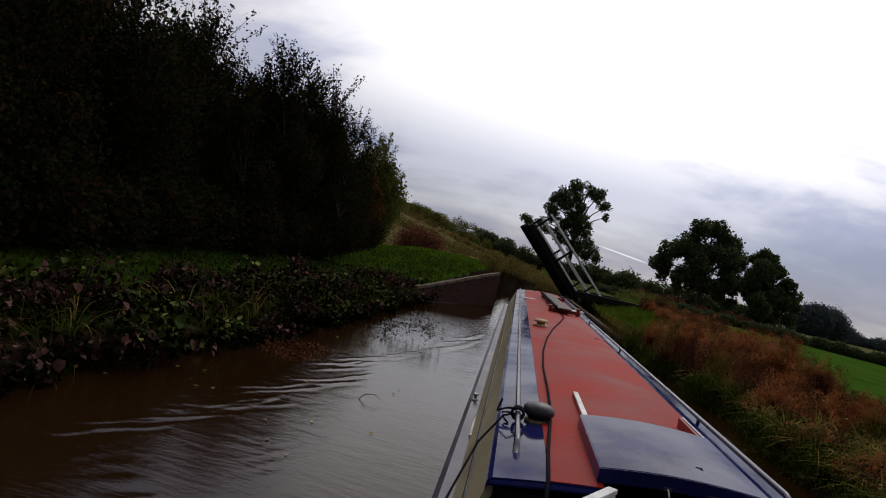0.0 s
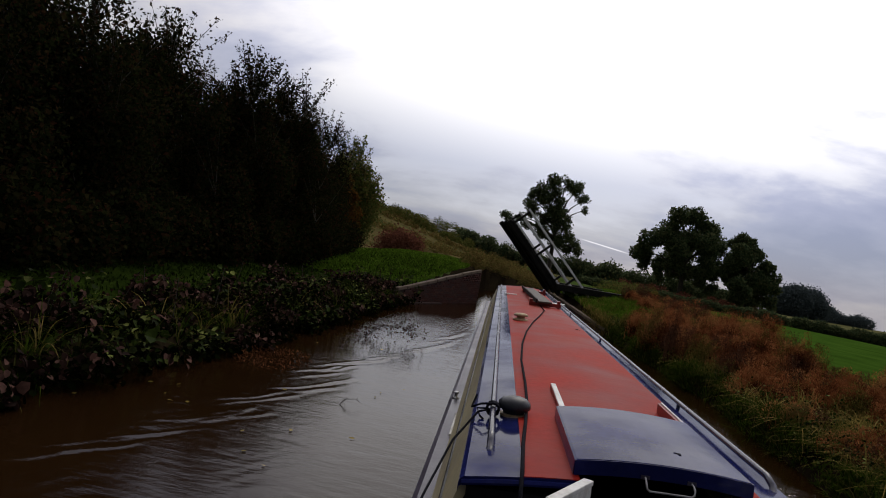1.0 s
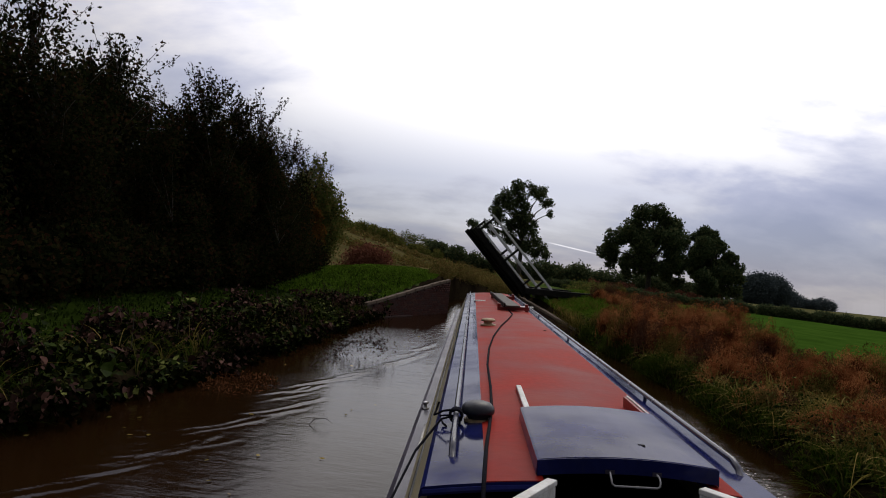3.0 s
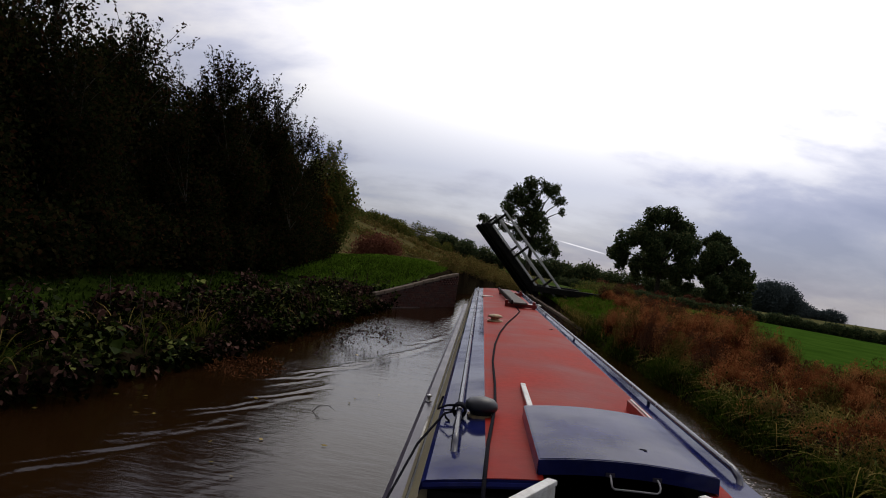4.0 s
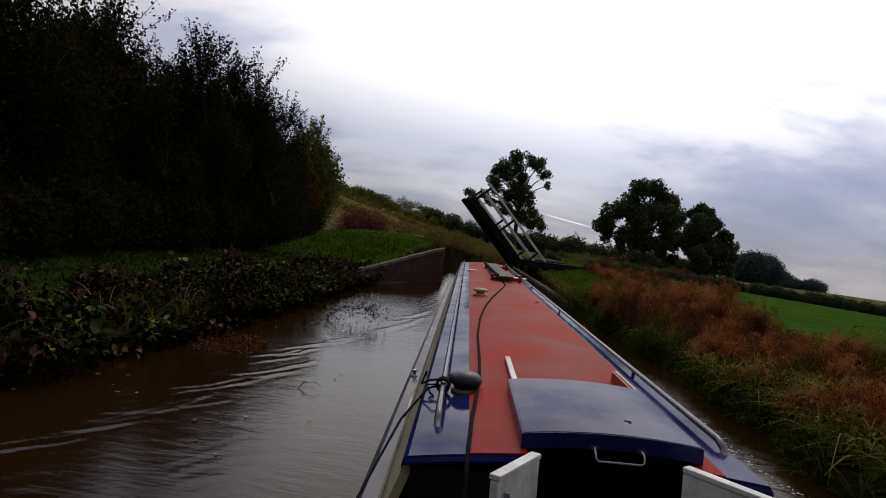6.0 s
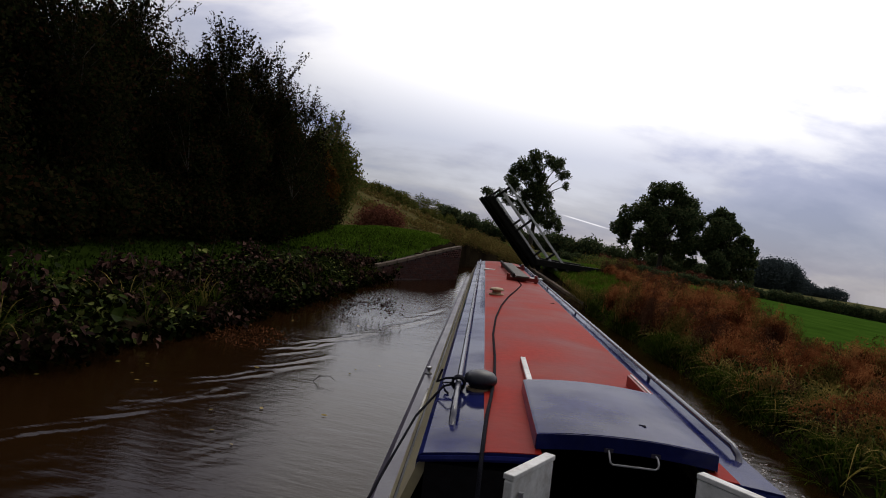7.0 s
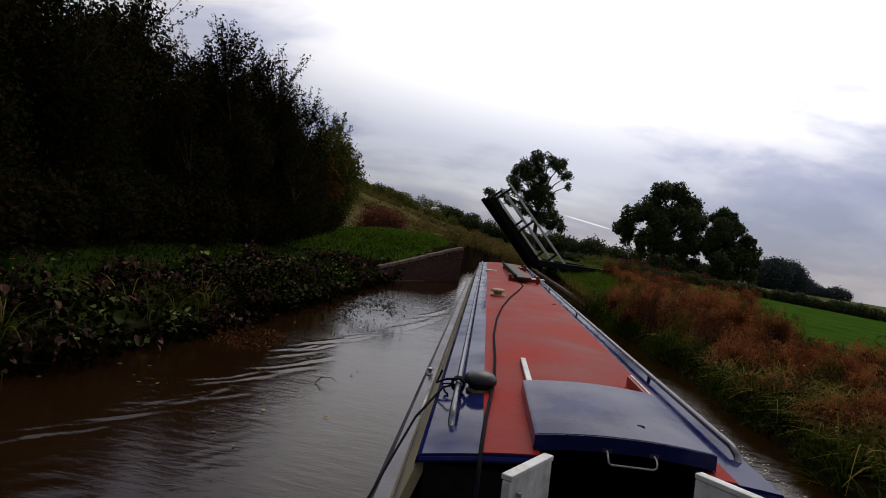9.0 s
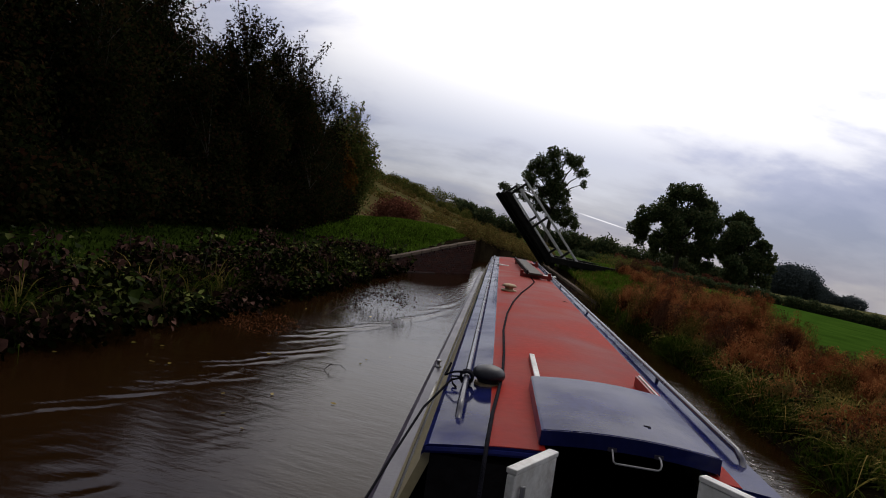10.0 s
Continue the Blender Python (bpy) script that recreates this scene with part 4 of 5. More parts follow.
def bushy_tree(name, label, at, height, width, leaves, leaf_size, mat, seed, spiky=14, low=0.6, category="tree", group="", trunk_r=0.11, depth=None):
    """A dense hedgerow tree: a leaning trunk with limbs, leafy from near the ground up, with upright shoots on top."""
    rng = np.random.default_rng(seed)
    depth = depth or width
    ob = thing(name, label, category, at=(at[0], at[1], float(land(at[0], at[1])) - 0.05), group=group)
    lobes, bm = [], bmesh.new()
    lean = rng.normal(size=2) * 0.04
    tube([(0, 0, 0), (lean[0] * height * 0.3, lean[1] * height * 0.3, height * 0.3), (lean[0] * height, lean[1] * height, height * 0.75)], [trunk_r, trunk_r * 0.75, trunk_r * 0.3], 8, bm)
    for k in range(26):
        f = rng.random()
        h = low + (height - low) * (0.08 + 0.80 * f)
        spread = (1 - 0.62 * max(0, f - 0.35) ** 1.2 / 0.65 ** 1.2)
        a = rng.random() * 2 * math.pi
        q = math.sqrt(rng.random())
        c = Vector((math.cos(a) * q * width * 0.38 * spread, math.sin(a) * q * depth * 0.38 * spread, h))
        lobes.append((*c, (0.16 + 0.12 * rng.random()) * min(width, depth) * (0.75 + 0.25 * spread)))
        up = min(h * 0.55, height * 0.5)
        s = Vector((lean[0] * up, lean[1] * up, up))
        tube([s, s.lerp(c, 0.5) + Vector((0, 0, 0.15)), c], [trunk_r * 0.4, trunk_r * 0.25, trunk_r * 0.08], 6, bm)
    pts = crown_points(rng, lobes, leaves)
    pts[:, 2] = np.maximum(pts[:, 2], low * 0.4 + 0.3 * rng.random(len(pts)))
    # the crown thins out into open sprays towards the top
    spray = np.sin(3.1 * pts[:, 0] + 1.7 * pts[:, 2]) * np.sin(2.7 * pts[:, 1] - 1.3 * pts[:, 2])
    pts = pts[rng.random(len(pts)) > smoothstep(0.72, 1.0, pts[:, 2] / height) * (0.5 + 0.5 * spray)]
    more = []
    for k in range(spiky):
        l = lobes[int(rng.integers(len(lobes)))] if k % 3 else max(lobes, key=lambda q: q[2] + 0.6 * rng.random())
        p = Vector(l[:3])
        top = p + Vector((rng.normal() * 0.5 * l[3], rng.normal() * 0.5 * l[3], l[3] * 0.6 + 0.5 + 0.7 * rng.random()))
        tube([p, p.lerp(top, 0.5) + Vector((rng.normal() * 0.04, 0, 0)), top], [0.016, 0.01, 0.004], 5, bm)
        for j in range(34):
            more.append(p.lerp(top, 0.3 + 0.7 * rng.random()) + Vector(rng.normal(size=3) * 0.055))
    allp = np.vstack([pts, np.array(more)]) if more else pts
    part("trunk", bm, M["bark"], ob, "grey-brown trunk and limbs", smooth=True)
    V, F = leaf_cards(allp, leaf_size * (0.6 + 0.8 * rng.random(len(allp))), rng, 0.3)
    mesh_part("crown", raw_mesh("crown", V, F, mat), ob, "dense small leaves with ragged outline")
    return ob


def field_oak(name, label, at, base_z, height, lobes, leaves, leaf_size, seed, mat=None, trunk_r=0.5, lean=(0, 0), group=""):
    """An open-grown tree: lobes in parts of its height, given as x, y, z, radius."""
    rng = np.random.default_rng(seed)
    ob = thing(name, label, "tree", at=(at[0], at[1], base_z), group=group)
    bm = bmesh.new()
    split = Vector((lean[0] * height * 0.3, lean[1] * height * 0.3, height * 0.28))
    topp = Vector((lean[0] * height, lean[1] * height, height * 0.8))
    tube([(0, 0, -1.0), (0, 0, 0.3), split, split.lerp(topp, 0.5), topp], [trunk_r * 1.4, trunk_r, trunk_r * 0.8, trunk_r * 0.5, trunk_r * 0.15], 10, bm)
    full = []
    for x, y, z, r in lobes:
        c = Vector((x, y + 1.1 * r * rng.normal(), z)) * height
        s = split.lerp(topp, max(0.0, min(0.8, (z - 0.35))))
        mid = s.lerp(c, 0.55) + Vector((0, 0, 0.04 * height))
        tube([s, mid, c], [trunk_r * 0.42, trunk_r * 0.25, trunk_r * 0.08], 6, bm)
        for k in range(7):
            q = c + Vector(np.clip(rng.normal(size=3), -1.4, 1.4)) * r * height * 0.52
            full.append((*q, r * height * (0.50 + 0.32 * rng.random())))
            tube([mid.lerp(c, 0.7), q], [trunk_r * 0.10, trunk_r * 0.04], 5, bm)
    pts = crown_points(rng, full, leaves, 0.5)
    part("trunk", bm, M["bark"], ob, "dark trunk and spreading limbs", smooth=True)
    V, F = leaf_cards(pts, leaf_size * (0.6 + 0.8 * rng.random(len(pts))), rng, 0.2, aspect=0.75)
    mesh_part("crown", raw_mesh("crown", V, F, mat or M["leaf_oak"]), ob, "dark leafy crown with gaps")
    return ob


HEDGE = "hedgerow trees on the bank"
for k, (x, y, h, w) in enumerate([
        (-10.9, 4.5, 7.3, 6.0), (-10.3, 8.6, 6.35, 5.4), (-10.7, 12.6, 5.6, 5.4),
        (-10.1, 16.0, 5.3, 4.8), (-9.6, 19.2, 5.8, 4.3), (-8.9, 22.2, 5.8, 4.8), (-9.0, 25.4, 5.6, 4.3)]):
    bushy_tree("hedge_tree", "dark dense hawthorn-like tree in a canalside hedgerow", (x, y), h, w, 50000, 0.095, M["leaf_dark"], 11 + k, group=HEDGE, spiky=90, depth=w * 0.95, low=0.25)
# second row, added behind so that the hedge's gaps stay dark
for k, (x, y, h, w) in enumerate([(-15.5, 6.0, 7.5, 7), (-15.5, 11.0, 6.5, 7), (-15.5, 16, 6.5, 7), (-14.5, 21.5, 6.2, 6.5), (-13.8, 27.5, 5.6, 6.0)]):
    bushy_tree("hedge_tree", "tree added behind the canalside hedgerow to darken its gaps", (x, y), h, w, 30000, 0.16, M["leaf_dark"], 31 + k, group=HEDGE, spiky=10, low=0.2)
bushy_tree("autumn_tree", "small tree with orange and olive autumn leaves by the bank", (-7.9, 28.0), 3.0, 1.5, 5000, 0.11, M["leaf_autumn"], 51, spiky=5)
bushy_tree("olive_tree", "olive-green tree with ragged crown beyond the hedgerow", (-8.7, 30.4), 4.75, 3.9, 34000, 0.115, M["leaf_olive"], 52, spiky=50, low=0.3)
bushy_tree("russet_bush", "rounded russet-brown bush on the grass slope", (-8.3, 45.0), 1.65, 3.9, 14000, 0.14, M["leaf_bush"], 53, spiky=0, low=0.2, category="bush", trunk_r=0.05)

# far trees
def lobes_of(x0, z0, height, plan):
    """Crown lobes from places across and up, and radii, in metres."""
    return [((x - x0) / height, 0.0, (z - z0) / height, r / height) for x, z, r in plan]


field_oak("field_oak", "tall open oak with gappy dark crown", (7.4, 144), 0.0, 21.5, lobes_of(7.4, 0.0, 21.5, [
    (2.6, 18.2, 1.5), (5.0, 19.8, 1.6), (8.0, 19.8, 1.6), (10.4, 18.8, 1.6), (12.2, 16.9, 1.2), (13.0, 15.1, 0.8), (6.6, 17.8, 1.5), (1.0, 15.8, 1.2),
    (3.6, 15.4, 1.6), (6.2, 14.9, 1.7), (8.0, 13.4, 1.5), (2.6, 12.9, 1.5), (5.2, 12.0, 1.7), (8.2, 11.0, 1.7), (10.0, 9.2, 1.5), (11.8, 7.4, 1.5),
    (13.2, 5.9, 1.1), (10.2, 5.7, 1.2), (7.2, 7.7, 1.4), (4.4, 9.0, 1.5), (-0.8, 11.5, 0.9), (-3.0, 10.9, 1.3), (-4.3, 11.5, 0.6), (-2.4, 9.4, 0.8), (1.0, 9.6, 1.1), (0.8, 13.4, 1.3), (4.2, 17.4, 1.5), (6.6, 12.6, 1.6), (9.6, 12.4, 1.0), (9.0, 7.6, 1.3)]),
    25000, 0.36, 61, trunk_r=0.55)
field_oak("field_tree", "broad dark tree standing by the field hedge", (31.0, 125), -0.6, 17.6, lobes_of(31.0, -0.6, 17.6, [
    (28.3, 15.0, 1.5), (31.0, 15.3, 1.6), (33.6, 14.6, 1.6), (35.4, 12.8, 1.6), (36.4, 10.2, 1.6), (28.0, 12.4, 1.9), (31.5, 12.0, 2.4), (34.0, 9.6, 2.4), (25.4, 10.6, 1.5),
    (23.4, 9.8, 1.4), (22.4, 7.4, 1.3), (24.6, 7.4, 1.7), (27.5, 9.0, 2.2), (30.5, 8.2, 2.4), (23.8, 5.2, 1.1), (27.0, 5.8, 1.5), (33.5, 6.2, 1.9), (36.2, 7.0, 1.5), (30.0, 4.9, 1.3), (35.8, 4.6, 1.2), (27.6, 3.4, 1.0), (33.6, 3.6, 1.2), (36.0, 2.4, 1.1), (29.0, 6.4, 1.8), (31.8, 5.4, 1.7), (25.8, 4.2, 1.2)]),
    36000, 0.42, 62, group="trees by the field hedge")
field_oak("field_tree", "rounded dark tree standing by the field hedge", (43.5, 126), -1.0, 14.6, lobes_of(43.5, -1.0, 14.6, [
    (40.4, 11.8, 1.5), (42.0, 12.1, 1.5), (43.9, 10.6, 1.7), (40.0, 9.2, 1.8), (42.5, 8.6, 2.1), (46.0, 7.7, 1.5), (47.2, 6.0, 1.5), (47.3, 3.8, 1.5), (44.5, 5.5, 2.2),
    (41.0, 5.5, 2.1), (39.7, 3.2, 1.6), (42.5, 2.6, 1.9), (45.5, 2.3, 1.7), (47.0, 1.7, 1.0)]),
    34000, 0.40, 63, group="trees by the field hedge")


# ---- lift bridge, raised ----
def lift_bridge():
    br = thing("lift_bridge", "raised lift bridge with black timber deck and white handrails", "lift bridge", at=(1.90, 30.2, 1.10), rz=10)
    tilt = pose(0, 0, 0, 0, 46.0, 0)
    L, W = 3.75, 1.2
    for y, deep in ((-W, 0.30), (0.0, 0.25), (W, 0.30)):
        part("beam", boxed(-L - 0.1, 0.15, y - 0.12, y + 0.12, -deep, -0.1, bevel=0.03, m=tilt), M["tarred"], br, "heavy black deck beam")
    for k in range(19):
        x = -L + 0.2 * k
        part("deck_plank", boxed(x, x + 0.185, -W - 0.15, W + 0.15, -0.1, -0.03, m=tilt), M["tarred"], br)
    for y in (-W - 0.05, W + 0.05):
        for h, x0, x1 in ((0.82, -L + 0.0, 1.10), (0.43, -L + 0.1, 0.78)):
            part("handrail", boxed(x0, x1, y - 0.04, y + 0.04, h - 0.045, h + 0.045, bevel=0.01, m=tilt), M["bridge_white"], br, "white painted timber handrail")
        for x in (-L + 0.12, -L * 0.5, -0.05):
            part("post", boxed(x - 0.05, x + 0.05, y - 0.045, y + 0.045, -0.05, 0.78, bevel=0.01, m=tilt), M["tarred"], br, "black parapet post")
    for y in (-W - 0.25, W + 0.25):
        part("ground_beam", boxed(-0.3, 3.3, y - 0.14, y + 0.14, -0.05, 0.22, bevel=0.015), M["tarred"], br, "dark timber approach beam")
    part("approach_deck", boxed(0.5, 3.3, -W, W, -0.02, 0.08, bevel=0.01), M["tarred"], br)
    return br


lift_bridge()


# ---- brick walls of the narrows ----
def brick_wall(name, label, a, b, za, zb, seed, face):
    """A wing wall from a to b on the plan, its coping rising from za to zb; face: +1 or -1, the side that shows."""
    rng = np.random.default_rng(seed)
    A, B = Vector((*a, 0)), Vector((*b, 0))
    d = (B - A).normalized()
    n = Vector((-d.y, d.x, 0)) * face
    length = (B - A).length
    wall = new(name)
    tagged(wall, label, "wall", kind="structure")
    bm = bmesh.new()
    vs = []
    for t, z in ((0, za), (length, zb)):
        for off in (-0.02, -0.45):
            p = A + d * t + n * off
            vs.append((bm.verts.new((p.x, p.y, -0.9)), bm.verts.new((p.x, p.y, z - 0.12))))
    (a0, a1), (b0, b1), (c0, c1), (d0, d1) = vs
    for q in ((a0, c0, c1, a1), (b0, b1, d1, d0), (a1, c1, d1, b1), (a0, a1, b1, b0), (c0, d0, d1, c1)):
        bm.faces.new(q)
    bmesh.ops.recalc_face_normals(bm, faces=bm.faces)
    part("core", bm, M["mortar"], wall)
    brick_mesh = {}

    def brick_data(w):
        key = round(w, 3)
        if key not in brick_mesh:
            b_ = boxed(-w / 2, w / 2, -0.05, 0.05, -0.0325, 0.0325, bevel=0)
            me = bpy.data.meshes.new("brick")
            b_.to_mesh(me)
            b_.free()
            me.materials.append(M["brick"])
            brick_mesh[key] = me
        return brick_mesh[key]
    ang = math.atan2(d.y, d.x)
    row, z, made = 0, -0.06, 0
    rest_v, rest_f = [], []
    while z < max(za, zb) - 0.13:
        t, k = (0.0 if row % 2 == 0 else -0.115), 0
        while t < length:
            w = 0.225
            t0, t1 = max(t, 0), min(t + w - 0.012, length)
            ztop = za + (zb - za) * ((t0 + t1) / 2) / length - 0.12
            if t1 - t0 > 0.05 and z + 0.03 < ztop:
                p = A + d * ((t0 + t1) / 2) + n * (-0.035 + 0.006 * rng.random())
                if made < 300:
                    ob = new("brick", brick_data(t1 - t0))
                    ob.parent = wall
                    ob.matrix_basis = pose(p.x, p.y, z, rng.normal() * 0.6, rng.normal() * 0.5, math.degrees(ang) + rng.normal() * 0.5)
                    made += 1
                else:
                    base = len(rest_v)
                    for sx in (-1, 1):
                        for sy in (-1, 1):
                            for sz in (-1, 1):
                                q = p + d * (sx * (t1 - t0) / 2) + n * (sy * 0.05)
                                rest_v.append((q.x, q.y, z + sz * 0.0325))
                    rest_f += [[base + i for i in q] for q in ((0, 1, 3, 2), (4, 6, 7, 5), (0, 4, 5, 1), (2, 3, 7, 6), (0, 2, 6, 4), (1, 5, 7, 3))]
            t += w
        z += 0.077
        row += 1
    if rest_v:
        me = raw_mesh("brickwork", rest_v, np.array(rest_f), M["brickwork"])
        tagged(mesh_part("brickwork", me, wall), kind="stuff")
    # a shallow stone ledge along the foot
    foot = part("ledge", boxed(-1.1, 1.1, -0.09, 0.09, -0.10, 0.03, bevel=0.012), M["mortar"], wall)
    fp = A + d * min(1.9, length * 0.3) + n * 0.05
    foot.matrix_basis = pose(fp.x, fp.y, 0, 0, 0, math.degrees(ang))
    # coping stones
    k, t = 0, 0.0
    while t < length - 0.05:
        w = min(0.55 + 0.15 * rng.random(), length - t)
        zc = za + (zb - za) * (t + w / 2) / length
        p = A + d * (t + w / 2) + n * -0.065
        st = part("coping_stone", boxed(-w / 2 + 0.006, w / 2 - 0.006, -0.075, 0.075, -0.11, 0.0, bevel=0.018), M["coping"], wall)
        st.matrix_basis = pose(p.x, p.y, zc + rng.normal() * 0.006, 0, -math.degrees(math.atan2(zb - za, length)) + rng.normal(), math.degrees(ang))
        t += w
    return wall


brick_wall("wall_west", "dark red brick wing wall with sloping stone coping", (-3.75, 21.0), (-1.38, 26.6), 0.50, 1.42, 71, -1)
brick_wall("wall_east", "dark brick wing wall beside the bridge narrows", (1.75, 31.5), (3.3, 22.5), 0.80, 0.26, 72, -1)


# ---- bank plants, grasses ----
def stuff(name, label, category, V, F, mat):
    return tagged(new(name, raw_mesh(name, V, F, mat)), label, category, kind="stuff")


def blades(points, heights, rng, width=0.012, bend=0.5, segs=3):
    """Bent grass blades, tapered strips."""
    n = len(points)
    a = rng.random(n) * 2 * math.pi
    out = np.stack([np.cos(a), np.sin(a), 0 * a], -1)
    side = np.stack([-np.sin(a), np.cos(a), 0 * a], -1)
    h = np.asarray(heights)[:, None]
    k = (bend * (0.4 + 1.1 * rng.random(n)))[:, None]
    rows = []
    for j in range(segs + 1):
        f = j / segs
        c = points + out * (k * h * f * f) + np.array([0, 0, 1.0]) * h * (f - 0.42 * k * f ** 3)
        w = width * (1 - 0.85 * f) * (0.7 + 0.6 * h / (h.mean() + 1e-6))
        rows += [c - side * w, c + side * w]
    V = np.stack(rows, 1).reshape(-1, 3)
    base = (np.arange(n) * 2 * (segs + 1))[:, None, None]
    q = np.array([[2 * j, 2 * j + 1, 2 * j + 3, 2 * j + 2] for j in range(segs)])[None]
    return V, (base + q).reshape(-1, 4)


def on_land(x, y, dz=0.0):
    return np.stack([x, y, land(x, y) + dz], -1)


def tufts(centres, radius, count, height, rng, width, bend, segs=4):
    """Grass tufts: blades leaning outwards from each centre."""
    m = len(centres)
    k = np.repeat(np.arange(m), count)
    n = len(k)
    a, q = rng.random(n) * 2 * math.pi, np.sqrt(rng.random(n))
    rad = np.asarray(radius)[k] * q
    x, y = centres[k, 0] + np.cos(a) * rad, centres[k, 1] + np.sin(a) * rad
    h = np.asarray(height)[k] * (0.55 + 0.6 * rng.random(n))
    out = np.stack([np.cos(a), np.sin(a), 0 * a], -1)
    side = np.stack([-np.sin(a), np.cos(a), 0 * a], -1)
    lean = (bend * (0.25 + 0.9 * q) * (0.6 + 0.8 * rng.random(n)))[:, None]
    base = on_land(x, y, -0.02)
    H = h[:, None]
    rows = []
    for j in range(segs + 1):
        f = j / segs
        c = base + out * (lean * H * (0.35 * f + 0.65 * f * f)) + np.array([0, 0, 1.0]) * H * (f - 0.55 * lean * f ** 2.6)
        w = width * (1 - 0.88 * f ** 1.5) * (0.7 + 0.6 * rng.random(n))[:, None] if j == 0 else w0 * (1 - 0.88 * f ** 1.5)
        if j == 0:
            w0 = w
        rows += [c - side * w, c + side * w]
    V = np.stack(rows, 1).reshape(-1, 3)
    first = (np.arange(n) * 2 * (segs + 1))[:, None, None]
    quad = np.array([[2 * j, 2 * j + 1, 2 * j + 3, 2 * j + 2] for j in range(segs)])[None]
    return V, (first + quad).reshape(-1, 4)


def spread_leaves(points, ways, sizes, rng, wide=0.42):
    """Broad leaves of six corners held out along their ways, the blade near level, cupped along the midrib."""
    n = len(points)
    d = ways / np.linalg.norm(ways, axis=1)[:, None]
    a = np.cross(d, np.array([0, 0, 1.0]) + 0.45 * rng.normal(size=(n, 3)))
    a /= np.linalg.norm(a, axis=1)[:, None] + 1e-9
    b = np.cross(a, d)
    s = np.asarray(sizes)[:, None]
    w = wide * (0.8 + 0.4 * rng.random(n))[:, None]
    cols = [points, points + s * (0.25 * d + w * a + 0.10 * b), points + s * (0.68 * d + 0.8 * w * a + 0.06 * b), points + s * (d - 0.12 * b),
            points + s * (0.68 * d - 0.8 * w * a + 0.06 * b), points + s * (0.25 * d - w * a + 0.10 * b)]
    V = np.stack(cols, 1).reshape(-1, 3)
    k = 6 * np.arange(n)[:, None]
    return V, np.concatenate([k + np.array([[0, 1, 2, 3]]), k + np.array([[0, 3, 4, 5]])])


def bank_plants():
    rng = np.random.default_rng(81)
    # separate clumps: green broad-leaved plants, and withered ones, over an undergrowth coloured as if in shade
    sets = {"leaf_green": ([], [], []), "leaf_withered": ([], [], [])}
    under, usize = [], []
    for i in range(560):
        y = 2.6 + 19.6 * rng.random()
        off = -0.50 + 2.0 * rng.random()
        x = float(bank_left(y)) - off
        lush = 0.5 + 0.5 * math.sin(1.9 * y + 1.1 * x) * math.sin(0.83 * y + 2.0)
        h = (0.26 + 0.40 * rng.random()) * (0.60 + 0.75 * lush) * (0.75 if off < 0 else 1.0)
        z0 = float(land(x, y)) if off > 0.05 else 0.04
        dry = math.sin(1.35 * y + 0.5) + 0.5 * math.sin(3.7 * y + 2 * x) + 1.3 * rng.random() > 0.45
        pts, ways, size = sets["leaf_withered" if dry else "leaf_green"]
        big = 0.042 + 0.075 * rng.random() ** 1.8
        r = 0.10 + 0.16 * rng.random()
        for j in range(int(16 + 20 * rng.random())):
            a, f = rng.random() * 2 * math.pi, rng.random() ** 0.7
            out = r * (0.25 + 0.75 * rng.random())
            pts.append((x + math.cos(a) * out, y + math.sin(a) * out, z0 + h * (0.30 + 0.75 * f) - 0.35 * out))
            ways.append((math.cos(a) + 0.25 * rng.normal(), math.sin(a) + 0.25 * rng.normal(), (-0.75 if dry else -0.25) + 0.55 * rng.normal()))
            size.append(big * (0.65 + 0.7 * rng.random()))
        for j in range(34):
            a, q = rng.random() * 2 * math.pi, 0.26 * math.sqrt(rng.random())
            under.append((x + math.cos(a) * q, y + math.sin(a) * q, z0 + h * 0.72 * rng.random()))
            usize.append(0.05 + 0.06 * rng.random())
    for mat, label in (("leaf_green", "broad green leaves of waterside plants"), ("leaf_withered", "withered purple-brown leaves of waterside plants")):
        pts, ways, size = sets[mat]
        V, F = spread_leaves(np.array(pts), np.array(ways), size, rng)
        stuff("bank_plants", label, "plants", V, F, M[mat])
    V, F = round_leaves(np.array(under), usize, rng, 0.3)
    stuff("bank_undergrowth", "undergrowth of the waterside plants, shade painted into its leaves", "plants", V, F, M["leaf_under"])
    m = 460
    y = 3.0 + 19 * rng.random(m)
    keep = np.sin(y * 2.7 + 1) * np.sin(y * 0.83) > rng.random(m) - 0.75
    y = y[keep]
    x = bank_left(y) + 0.15 - 1.5 * rng.random(len(y))
    V, F = tufts(np.stack([x, y], -1), 0.03 + 0.05 * rng.random(len(y)), 16, 0.35 + 0.35 * rng.random(len(y)), rng, 0.006, 1.1, segs=5)
    stuff("bank_grass", "long arching grass among the waterside plants", "grass", V, F, M["blade"])
    # withered dock stalks standing out of the plants
    stalk = []
    bm = bmesh.new()
    for k in range(24):
        yy = 4 + 18 * rng.random()
        xx = float(bank_left(yy)) - 0.2 - 1.2 * rng.random()
        z0, hh = float(land(xx, yy)), 0.6 + 0.35 * rng.random()
        top = Vector((xx + rng.normal() * 0.12, yy + rng.normal() * 0.12, z0 + hh))
        tube([(xx, yy, z0), Vector((xx, yy, z0)).lerp(top, 0.5), top], [0.008, 0.006, 0.004], 5, bm)
        for f in rng.random(14):
            stalk.append(Vector((xx, yy, z0)).lerp(top, 0.55 + 0.45 * f) + Vector(rng.normal(size=3) * 0.025))
    tagged(part("dock_stalks", bm, M["bark"], None), "thin withered stalks above the waterside plants", "plants", kind="stuff")
